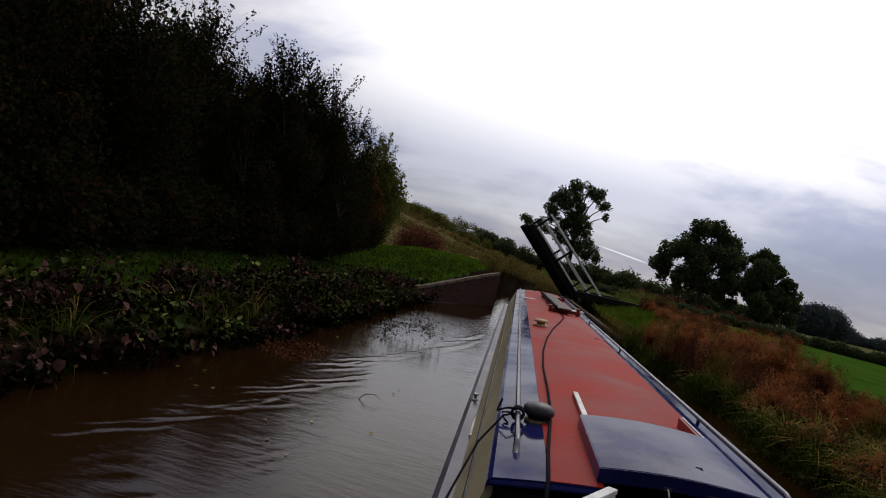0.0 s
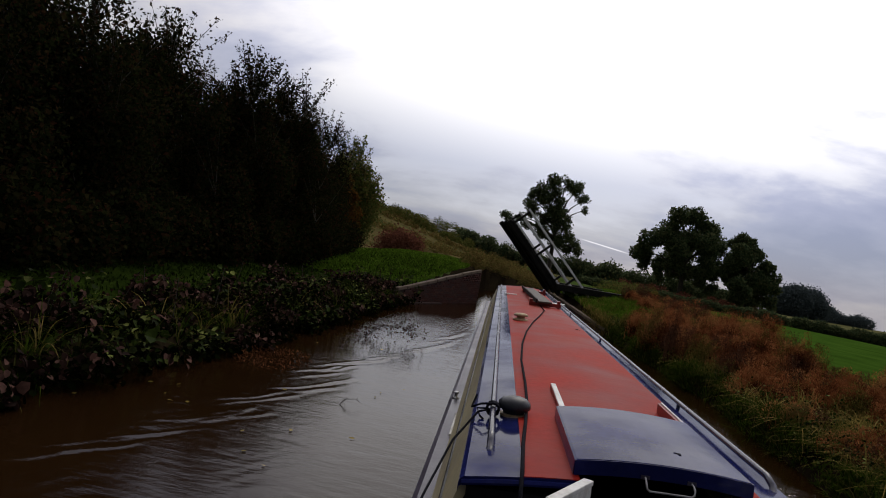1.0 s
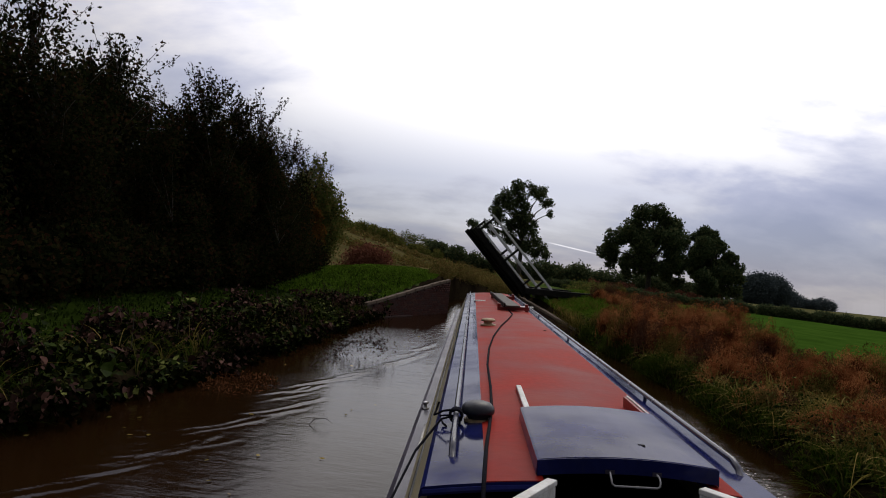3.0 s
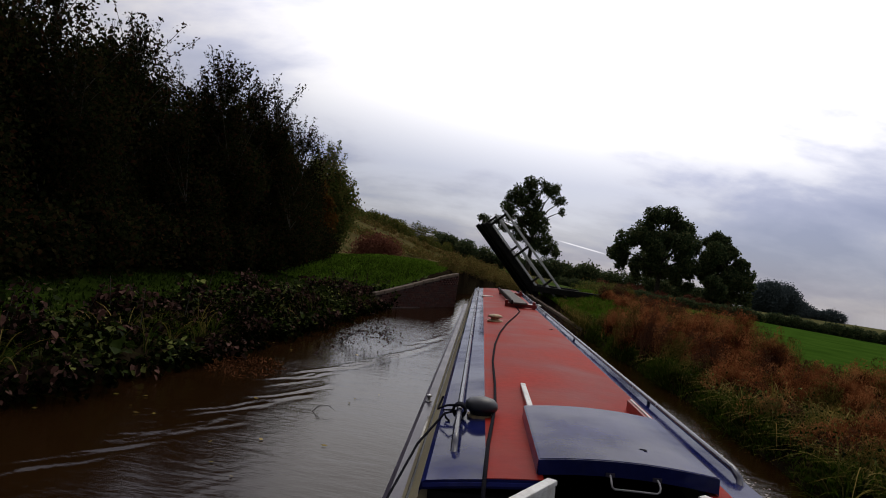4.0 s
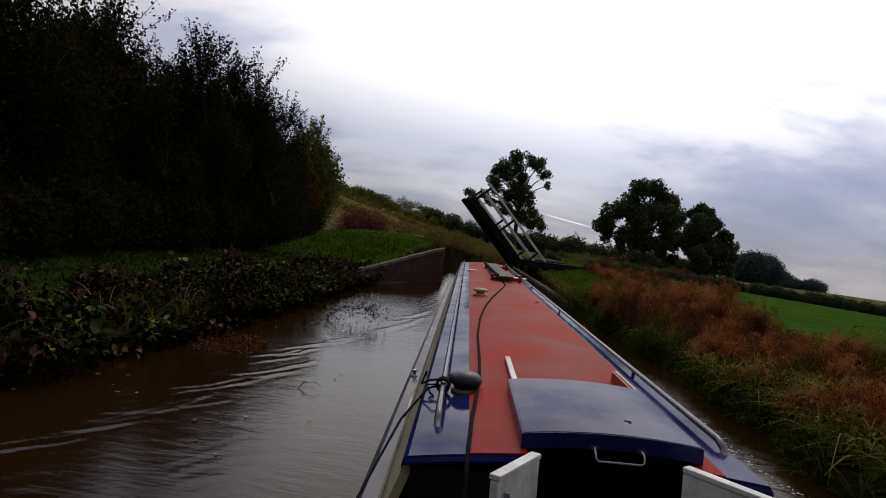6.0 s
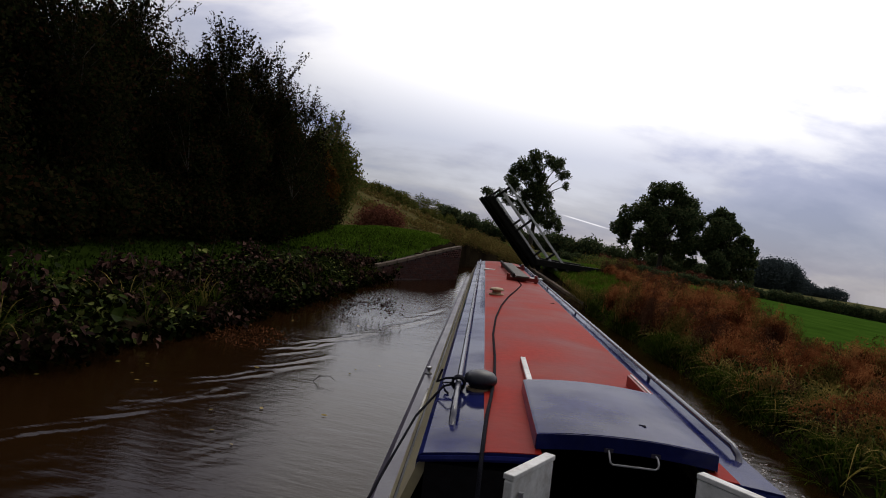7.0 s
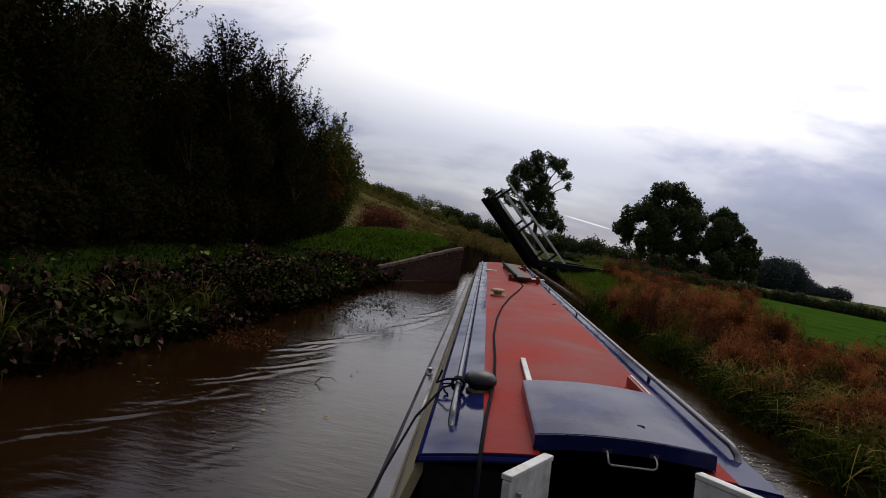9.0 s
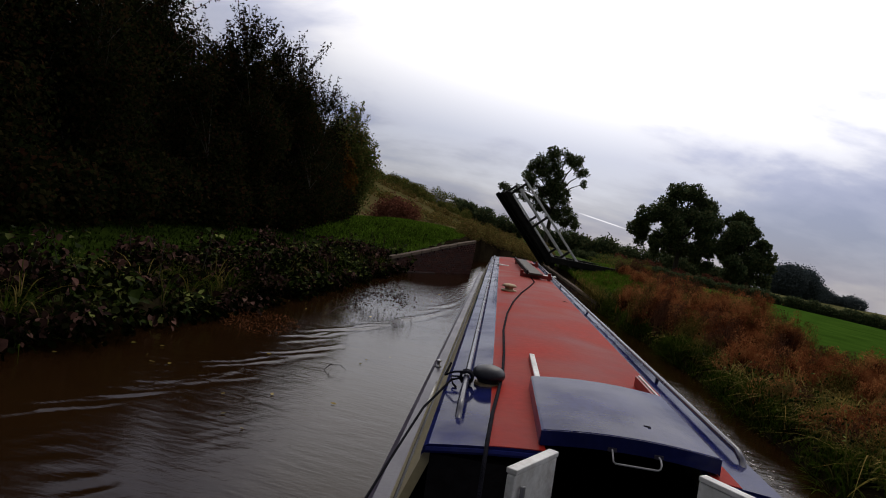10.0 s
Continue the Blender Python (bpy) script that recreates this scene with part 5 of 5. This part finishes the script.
    V, F = leaf_cards(np.array(stalk), 0.035 + 0.04 * rng.random(len(stalk)), rng, 0.0, aspect=0.6)
    stuff("dock_seeds", "dark brown withered seed heads on the stalks", "plants", V, F, M["leaf_dead"])
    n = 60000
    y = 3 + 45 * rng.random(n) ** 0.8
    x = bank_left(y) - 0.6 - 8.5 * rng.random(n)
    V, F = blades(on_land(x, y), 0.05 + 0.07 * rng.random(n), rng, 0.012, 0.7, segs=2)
    stuff("bank_turf", "short grass at the foot of the hedge, hedge shade in its colour", "grass", V, F, M["turf"])
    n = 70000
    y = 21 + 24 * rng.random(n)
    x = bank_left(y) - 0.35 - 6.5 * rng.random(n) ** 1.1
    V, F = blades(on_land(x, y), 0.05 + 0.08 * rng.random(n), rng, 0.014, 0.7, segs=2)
    stuff("mound_turf", "mown grass of the mound by the bridge, in the lit turf green", "grass", V, F, M["mound"])


bank_plants()


def approach_turf():
    rng = np.random.default_rng(85)
    n = 16000
    y = 24 + 10 * rng.random(n)
    x = bank_right(y) + 0.02 + 2.7 * rng.random(n)
    V, F = blades(on_land(x, y), 0.12 + 0.16 * rng.random(n), rng, 0.013, 0.5, segs=2)
    stuff("approach_turf", "short bright green grass by the bridge approach", "grass", V, F, M["mound"])


approach_turf()


def east_bank():
    rng = np.random.default_rng(91)
    # lush green tufts at the water's edge
    m = 900
    y = 2.0 + 20 * rng.random(m)
    x = bank_right(y) - 0.12 + np.where(y < 9, 1.5, 0.75) * rng.random(m) ** 1.4
    tall = (0.20 + 0.28 * rng.random(m)) * (0.75 + 0.45 * np.sin(1.7 * y + 2.2 * x))
    V, F = tufts(np.stack([x, y], -1), 0.04 + 0.09 * rng.random(m), 36, tall, rng, 0.0100, 1.05)
    stuff("towpath_grass", "lush long green grass tufts at the water's edge", "grass", V, F, M["blade"])
    m = 260
    y = 3.0 + 13 * rng.random(m)
    x = bank_right(y) + 0.15 + 1.3 * rng.random(m)
    V, F = tufts(np.stack([x, y], -1), 0.03 + 0.06 * rng.random(m), 9, 0.40 + 0.25 * rng.random(m), rng, 0.0105, 1.35, segs=6)
    stuff("arching_grass", "pale arching grass blades over the bank", "grass", V, F, M["pale_blade"])
    # tall dead plants in separate clumps, each of several upright feathery spindles
    sets = {"reed": ([], [], [], []), "tawny": ([], [], [], []), "umber": ([], [], [], [])}
    for k in range(400):
        if k < 325:                                     # scattered along the verge
            cy = 4.6 + 25 * rng.random() ** 1.25
            off = (0.30 if cy < 22 else 2.2) + 2.4 * rng.random() ** 1.15
            if 0.5 + 0.5 * math.sin(1.55 * cy + 1.3 * off) < 0.22 + 0.25 * rng.random() and cy < 15:
                continue
            grown = (0.50 if off > 0.9 else 0.40) + 0.40 * math.exp(-((cy - 18.5) / 4.0) ** 2) + (0.24 if rng.random() < 0.22 else 0.0)
        else:                                           # the one tall thicket
            cy = 17.6 + 2.3 * rng.normal()
            off = 0.10 + 2.0 * rng.random()
            grown = (0.80 + 0.40 * rng.random()) * (1 - 0.3 * min(1.0, abs(cy - 17.6) / 4))
        cx = float(bank_right(cy)) + off
        stems, tall, fluff, fsize = sets["reed" if rng.random() < 0.60 else "umber" if rng.random() < 0.55 else "tawny"]
        z0 = float(land(cx, cy)) - 0.03
        for q in range(int(4 + 5 * rng.random())):
            px, py = cx + rng.normal() * 0.12, cy + rng.normal() * 0.12
            h = grown * (0.62 + 0.50 * rng.random())
            r = 0.08 + 0.10 * rng.random()
            lean = rng.normal(size=2) * 0.08
            for u in range(12):
                stems.append((px + rng.normal() * r * 0.6, py + rng.normal() * r * 0.6, z0))
                tall.append(h * (0.75 + 0.3 * rng.random()))
            for f in rng.random(int(150 + 260 * h)):
                w = r * (0.45 + 1.15 * math.sin(math.pi * min(1.0, 0.12 + 0.88 * f)) ** 0.8) * (0.4 + 0.6 * rng.random())
                a = rng.random() * 2 * math.pi
                fluff.append((px + lean[0] * f * h + math.cos(a) * w, py + lean[1] * f * h + math.sin(a) * w, z0 + h * (0.16 + 0.90 * f)))
                fsize.append((0.026 + 0.034 * rng.random()) * (1.15 - 0.4 * f))
    for mat, label in (("reed", "russet dead plants in clumps along the bank"), ("tawny", "tawny dry plants in clumps along the bank"), ("umber", "dark brown dead plants in clumps along the bank")):
        stems, tall, fluff, fsize = sets[mat]
        V, F = blades(np.array(stems), np.array(tall), rng, 0.006, 0.25)
        stuff("dead_stems", label, "plants", V, F, M[mat])
        V, F = leaf_cards(np.array(fluff), np.array(fsize), rng, -1.1, aspect=0.30)
        stuff("seed_heads", "feathery withered leaves and seed heads of the dead plants", "plants", V, F, M[mat])
    m = 640
    y = 4 + 27 * rng.random(m)
    x = bank_right(y) + 0.35 + 2.8 * rng.random(m)
    V, F = tufts(np.stack([x, y], -1), 0.06 + 0.12 * rng.random(m), 34, 0.18 + 0.26 * rng.random(m), rng, 0.008, 0.8)
    stuff("verge_grass", "rough tawny and green grass tufts between the dead plants", "grass", V, F, M["tawny"])
    n = 900
    y = 5 + 19 * rng.random(n)
    x = bank_right(y) + 0.05 + 1.1 * rng.random(n) ** 1.5
    p = on_land(x, y)
    p[:, 2] += 0.32 * rng.random(n)
    V, F = round_leaves(np.repeat(p, 7, 0) + rng.normal(size=(n * 7, 3)) * 0.1, 0.020 + 0.030 * rng.random(n * 7), rng, 0.4)
    stuff("bank_weeds", "dark green leafy weeds along the water's edge", "plants", V, F, M["leaf_green"])


east_bank()


def edge_grass():
    """Grass hanging over the east wing wall, and straw-coloured tufts among the west bank plants."""
    rng = np.random.default_rng(95)
    m = 230
    f = rng.random(m)
    x = 3.38 + (1.90 - 3.38) * f + rng.normal(size=m) * 0.10 + 0.10
    y = 22.4 + 9.0 * f
    V, F = tufts(np.stack([x, y], -1), 0.05 + 0.07 * rng.random(m), 40, 0.34 + 0.26 * rng.random(m), rng, 0.009, 0.9)
    stuff("wall_grass", "dark green grass hanging over the wing wall", "grass", V, F, M["tawny"])
    m = 16
    y = 4.2 + 9 * rng.random(m) ** 1.4
    x = bank_left(y) - 0.05 - 0.6 * rng.random(m)
    V, F = tufts(np.stack([x, y], -1), 0.04 + 0.04 * rng.random(m), 8, 0.55 + 0.3 * rng.random(m), rng, 0.007, 1.0, segs=6)
    stuff("straw_grass", "straw-coloured dry grass among the waterside plants", "grass", V, F, M["pale_blade"])


edge_grass()


# ---- far hedges, woods, embankment scrub, road ----
def leafy_band(name, label, path, height, thick, n, leaf, mat, seed, category="hedge", vary=0.45):
    """A row of shrubs of uneven size, joined into one mass of leaves."""
    rng = np.random.default_rng(seed)
    P = np.array(path, float)
    seg = np.r_[0, np.cumsum(np.hypot(*np.diff(P[:, :2], axis=0).T))]
    m = int(seg[-1] / (height * 0.36)) + 3
    s = (np.arange(m) + 0.8 * rng.random(m)) / m * seg[-1]
    hs = height * (1 - vary + vary * rng.random(m) ** 1.5 * 1.6)
    cx = np.interp(s, seg, P[:, 0]) + rng.normal(size=m) * thick * 0.35
    cy = np.interp(s, seg, P[:, 1]) + rng.normal(size=m) * thick * 0.35
    cz = land(cx, cy) - 0.1
    w = hs ** 2
    k = rng.choice(m, n, p=w / w.sum())
    d = rng.normal(size=(n, 3))
    d /= np.linalg.norm(d, axis=1)[:, None]
    r = (0.5 + 0.5 * rng.random(n) ** 0.5) * (1 + 0.12 * rng.normal(size=n))
    pts = np.stack([cx[k] + d[:, 0] * r * hs[k] * 0.55, cy[k] + d[:, 1] * r * hs[k] * 0.55, cz[k] + hs[k] * 0.42 + d[:, 2] * r * hs[k] * 0.56], -1)
    V, F = leaf_cards(pts, leaf * (0.6 + 0.8 * rng.random(n)), rng, 0.2, aspect=0.8)
    return stuff(name, label, category, V, F, mat)


# leafy skirt added to give the hedge foot its deep shade
leafy_band("hedge_bottom", "low growth added to darken the foot of the hedgerow", [(-8.6, 2.5, 0), (-8.1, 9, 0), (-8.3, 14, 0), (-8.0, 19, 0), (-7.4, 24, 0), (-7.6, 27.5, 0)], 1.5, 0.5, 60000, 0.10, M["leaf_dark"], 118, vary=0.3)
leafy_band("field_hedge", "dark hedge along the far side of the green field", [(11, 112, 0), (21, 100, 0), (31, 95, 0), (43, 86, 0), (50, 78, 0), (66, 60, 0)], 1.55, 0.6, 110000, 0.19, M["leaf_oak"], 101, vary=0.18)
leafy_band("field_hedge", "brown autumn hedge below the field trees", [(20, 119, 0), (28, 117, 0), (38, 116, 0)], 1.9, 0.8, 14000, 0.24, M["leaf_bush"], 113, vary=0.4)
leafy_band("far_hedgerow", "dark tall hedgerow with small trees in the distance", [(-16, 185, 0), (0, 175, 0), (12, 168, 0), (24, 164, 0)], 5.2, 2.5, 34000, 0.5, M["leaf_oak"], 102, vary=0.25)
leafy_band("far_hedgerow", "dark hedgerow falling away towards the field", [(20, 166, 0), (28, 168, 0), (36, 172, 0), (64, 178, 0)], 5.0, 2.0, 40000, 0.42, M["leaf_oak"], 112, vary=0.2)
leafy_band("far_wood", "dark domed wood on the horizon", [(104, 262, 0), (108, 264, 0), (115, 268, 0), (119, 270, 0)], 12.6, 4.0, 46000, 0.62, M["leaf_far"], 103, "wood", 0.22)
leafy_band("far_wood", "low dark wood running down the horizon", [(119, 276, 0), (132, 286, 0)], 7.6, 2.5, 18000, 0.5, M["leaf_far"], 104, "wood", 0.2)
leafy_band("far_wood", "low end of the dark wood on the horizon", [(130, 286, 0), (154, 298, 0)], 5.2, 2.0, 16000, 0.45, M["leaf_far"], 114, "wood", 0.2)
leafy_band("embankment_trees", "small rounded olive trees behind the embankment road", [(-74, 80, 0), (-54, 125, 0), (-36, 175, 0), (-18, 230, 0), (0, 300, 0)], 3.3, 2.0, 40000, 0.36, M["leaf_olive"], 105, vary=0.5)
leafy_band("embankment_bushes", "olive bushes in front of the embankment road", [(-40, 92, 0), (-29, 120, 0), (-20, 150, 0), (-9, 190, 0)], 2.0, 2.0, 40000, 0.26, M["leaf_olive"], 115, vary=0.6)
leafy_band("embankment_bushes", "tawny bushes on the embankment slope", [(-34, 88, 0), (-24, 110, 0), (-14, 135, 0), (-4, 175, 0)], 1.1, 5.0, 16000, 0.22, M["leaf_scrub"], 116, vary=0.6)
leafy_band("embankment_scrub", "brown scrub on the embankment slope", [(-14, 60, 2.0), (-10, 80, 2.5), (-6, 110, 2.5), (0, 150, 2.0)], 1.0, 4.0, 16000, 0.18, M["leaf_scrub"], 106, "scrub", 0.6)
leafy_band("bank_scrub", "dull brown and green scrub beyond the bridge", [(-2.9, 37.5, 0.9), (-1.6, 41, 0.8), (0.3, 46, 0.7), (2.0, 51, 0.6), (3.5, 60, 0.5)], 1.0, 1.2, 16000, 0.085, M["leaf_scrub"], 107, "scrub", 0.5)
leafy_band("bank_scrub", "tawny plants along the water beyond the bridge", [(-2.05, 30, 0), (-2.25, 34, 0), (-2.2, 36.3, 0), (-1.1, 39.2, 0), (0.0, 42.2, 0), (1.3, 46, 0), (2.7, 50, 0)], 0.85, 0.3, 26000, 0.06, M["leaf_scrub"], 117, "scrub", 0.5)
leafy_band("bank_scrub", "olive scrub on the bank behind the bridge", [(5.0, 38, 0.9), (8.0, 45, 0.6), (10, 58, 0.5), (14, 80, 0)], 1.0, 1.6, 16000, 0.11, M["leaf_olive"], 108, "scrub", 0.5)
leafy_band("slope_scrub", "low tawny scrub on the rough slope", [(-9, 52, 1.6), (-6, 62, 1.5), (-2, 75, 1.4), (4, 95, 1.0)], 0.8, 3.0, 14000, 0.12, M["leaf_scrub"], 109, "scrub", 0.6)


# ---- sticks and weed in the water ----
def dead_branch(name, label, at, length, twigs, seed, spread=0.5, mat="bark", r=0.012, leafy=0):
    rng = np.random.default_rng(seed)
    ob = thing(name, label, "branch", at=(at[0], at[1], 0.0))
    bm = bmesh.new()
    main = [Vector((0, 0, -0.05)), Vector((length * 0.3, length * 0.12, length * 0.22)), Vector((length * 0.7, length * 0.1, length * 0.30)), Vector((length, 0, length * 0.18))]
    tube(main, [r, r * 0.8, r * 0.6, r * 0.3], 6, bm)
    part("stem", bm, M[mat], ob)
    for k in range(twigs):
        f = rng.random()
        i = min(int(f * 3), 2)
        p = main[i].lerp(main[i + 1], f * 3 - i)
        q = p + Vector((rng.normal() * spread * 0.5, rng.normal() * spread * 0.5, spread * (0.1 + 0.6 * rng.random()))) * length * 0.5
        b = tube([p, p.lerp(q, 0.5) + Vector(rng.normal(size=3) * 0.02), q], [r * 0.5, r * 0.35, r * 0.2], 5)
        part("twig", b, M[mat], ob)
    if leafy:
        f = rng.random(leafy) * 2.999
        p = np.array([main[int(g)].lerp(main[int(g) + 1], g - int(g)) for g in f]) + rng.normal(size=(leafy, 3)) * length * 0.11
        p[:, 2] = np.abs(p[:, 2]) + 0.01
        V, F = leaf_cards(p, 0.03 + 0.045 * rng.random(leafy), rng, 0.3, aspect=0.5)
        mesh_part("withered_leaves", raw_mesh("withered_leaves", V, F, M["leaf_dead"]), ob, "a few dark withered leaves")
    return ob


dead_branch("dead_branch", "bare dead branch sticking out of the canal water", (-2.95, 13.0), 1.15, 34, 201, leafy=420)
dead_branch("dead_branch", "small twiggy branch sticking out of the canal water", (-3.0, 11.4), 0.6, 9, 202, r=0.008, leafy=30)
dead_branch("floating_stick", "thin dark stick floating on the water", (-1.95, 7.6), 0.32, 3, 203, spread=0.3, r=0.006)


def roof_leaf():
    ob = on_boat("fallen_leaf", "small dark fallen leaf lying on the red roof", "leaf")
    V = [(0.41 + dx, 8.72 + dy, roof_z(0.41) + 0.012 + dz) for dx, dy, dz in ((-0.035, 0.0, 0.0), (0.0, 0.025, 0.012), (0.04, 0.0, 0.004), (0.0, -0.025, 0.010))]
    V += [(x, y, z - 0.003) for x, y, z in V]
    mesh_part("blade", raw_mesh("blade", V, np.array([(0, 1, 2, 3), (7, 6, 5, 4), (0, 4, 5, 1), (1, 5, 6, 2), (2, 6, 7, 3), (3, 7, 4, 0)]), M["leaf_dead"]), ob)


roof_leaf()


def red_weed():
    rng = np.random.default_rng(211)
    n = 520
    a, q = rng.random(n) * 2 * math.pi, np.sqrt(rng.random(n))
    p = np.stack([-3.45 + np.cos(a) * q * 0.55, 9.4 + np.sin(a) * q * 0.8, 0.004 + 0.02 * rng.random(n)], -1)
    V, F = leaf_cards(p, 0.05 + 0.05 * rng.random(n), rng, 0.0, aspect=0.25)
    stuff("floating_weed", "reddish-brown weed floating near the bank", "weed", V, F, M["weed"])


red_weed()


# ---- the road on the embankment ----
ROAD = [(-70, 60), (-50, 98), (-38, 128), (-27, 160), (-16, 200), (-4, 245), (12, 300)]


def road_ribbon():
    V, F = [], []
    P = np.array(ROAD, float)
    t = np.linspace(0, len(P) - 1, 60)
    x, y = np.interp(t, range(len(P)), P[:, 0]), np.interp(t, range(len(P)), P[:, 1])
    dx, dy = np.gradient(x), np.gradient(y)
    n = np.hypot(dx, dy)
    for i in range(60):
        z = float(land(x[i], y[i])) + 0.15
        for s in (-3.6, 3.6):
            px, py = x[i] - s * dy[i] / n[i], y[i] + s * dx[i] / n[i]
            V += [(px, py, z), (px, py, z - 1.2)]
    for i in range(59):
        a, b = 4 * i, 4 * i + 4
        F += [(a, a + 2, b + 2, b), (a, b, b + 1, a + 1), (a + 2, a + 3, b + 3, b + 2)]
    tagged(new("road", raw_mesh("road", V, np.array(F), M["asphalt"])), "grey asphalt road on top of the embankment", "road", kind="structure")
    return x, y, dx / n, dy / n, np.array(V)[::4, 2]


RX, RY, RDX, RDY, RZ = road_ribbon()


def crash_barrier():
    ob = thing("crash_barrier", "grey steel crash barrier along the embankment road", "barrier")
    pts = [(RX[i] + 3.3 * RDY[i], RY[i] - 3.3 * RDX[i], RZ[i] + 0.50) for i in range(8, 52)]
    part("rail", tube(pts, 0.07, 6), M["plank"], ob)
    for p in pts[::2]:
        part("post", boxed(p[0] - 0.06, p[0] + 0.06, p[1] - 0.06, p[1] + 0.06, p[2] - 0.75, p[2] + 0.06), M["plank"], ob)


crash_barrier()


def vehicle(name, label, near_y, lane, length, width, height, cab, paint, category):
    """A road vehicle: body, cab glass, lower skirt and four wheels."""
    i = int(np.argmin(np.abs(RY - near_y)))
    ob = thing(name, label, category, at=(RX[i] + lane * RDY[i], RY[i] - lane * RDX[i], RZ[i]), rz=math.degrees(math.atan2(RDY[i], RDX[i])))
    bm = bmesh.new()
    prof = cab
    a = [bm.verts.new((x * length, -width / 2, z * height)) for x, z in prof]
    b = [bm.verts.new((x * length, width / 2, z * height)) for x, z in prof]
    for k in range(len(prof)):
        j = (k + 1) % len(prof)
        bm.faces.new((a[k], a[j], b[j], b[k]))
    bm.faces.new(a[::-1])
    bm.faces.new(b)
    bmesh.ops.recalc_face_normals(bm, faces=bm.faces)
    bmesh.ops.bevel(bm, geom=bm.edges[:], offset=0.06, segments=2, affect="EDGES")
    body = part("body", bm, M[paint], ob)
    for s in (-1, 1):
        part("side_window", boxed(-0.05 * length, 0.28 * length, s * width / 2 - 0.02, s * width / 2 + 0.02, 0.60 * height, 0.84 * height, bevel=0.01), M["glass"], body)
        for x in (-0.32, 0.32):
            w = part("wheel", tube([(x * length, s * (width / 2 - 0.22), 0.33), (x * length, s * (width / 2 + 0.01), 0.33)], 0.33, 16), M["rubber"], ob)
            part("rim", tube([(x * length, s * (width / 2 - 0.02), 0.33), (x * length, s * (width / 2 + 0.02), 0.33)], 0.19, 12), M["galv"], w)
    return ob


CAR = [(-0.5, 0.2), (0.5, 0.2), (0.5, 0.5), (0.30, 0.62), (0.12, 1.0), (-0.32, 1.0), (-0.48, 0.62)]
VAN = [(-0.5, 0.14), (0.5, 0.14), (0.5, 0.42), (0.40, 0.55), (0.26, 1.0), (-0.5, 1.0)]
BOXY = [(-0.5, 0.12), (0.5, 0.12), (0.5, 0.7), (0.46, 1.0), (-0.5, 1.0)]
vehicle("car", "white car on the embankment road", 168, 2.0, 4.3, 1.8, 1.5, CAR, "van", "car")
vehicle("car", "pale car farther along the embankment road", 181, 2.0, 4.3, 1.8, 1.5, CAR, "van", "car")
vehicle("van", "white van on the embankment road", 213, 2.0, 5.4, 2.0, 2.3, VAN, "van", "van")
vehicle("lorry", "blue box lorry far along the embankment road", 237, 2.0, 9.0, 2.5, 3.5, BOXY, "coach", "lorry")


def floating_leaves():
    rng = np.random.default_rng(221)
    n = 30
    y = 3.5 + 14 * rng.random(n) ** 1.3
    x = bank_left(y) + 0.4 + (3.4 - 0.05 * y) * rng.random(n)
    a = rng.random(n) * 2 * math.pi
    s = 0.018 + 0.022 * rng.random(n)
    c = np.stack([x, y, np.full(n, 0.012)], -1)
    u = np.stack([np.cos(a), np.sin(a), 0 * a], -1) * s[:, None]
    v = np.stack([-np.sin(a), np.cos(a), 0.15 + 0 * a], -1) * s[:, None] * 0.6
    V = np.stack([c - u, c + v, c + u, c - v], 1).reshape(-1, 3)
    stuff("floating_leaves", "small yellow-brown fallen leaves floating on the water", "leaves", V, np.arange(4 * n).reshape(n, 4), M["pale_blade"])


floating_leaves()


def foam():
    rng = np.random.default_rng(231)
    n = 80
    f = rng.random(n)
    x = 3.05 + 0.35 * f + rng.normal(size=n) * 0.10
    y = 8.9 - 2.6 * f + rng.normal(size=n) * 0.25
    V, F = [], []
    for k in range(n):
        s = 0.004 + 0.011 * rng.random() ** 2
        a = np.arange(6) * math.pi / 3 + rng.random()
        ring = [(x[k] + s * 1.5 * math.cos(q), y[k] + s * math.sin(q), 0.013) for q in a]
        V += ring + [(x[k], y[k], 0.013 + 0.5 * s)]
        F += [(7 * k + j, 7 * k + (j + 1) % 6, 7 * k + 6) for j in range(6)]
    stuff("foam", "flecks of pale foam on the wash beside the boat", "foam", np.array(V), np.array(F), M["scum"])


foam()
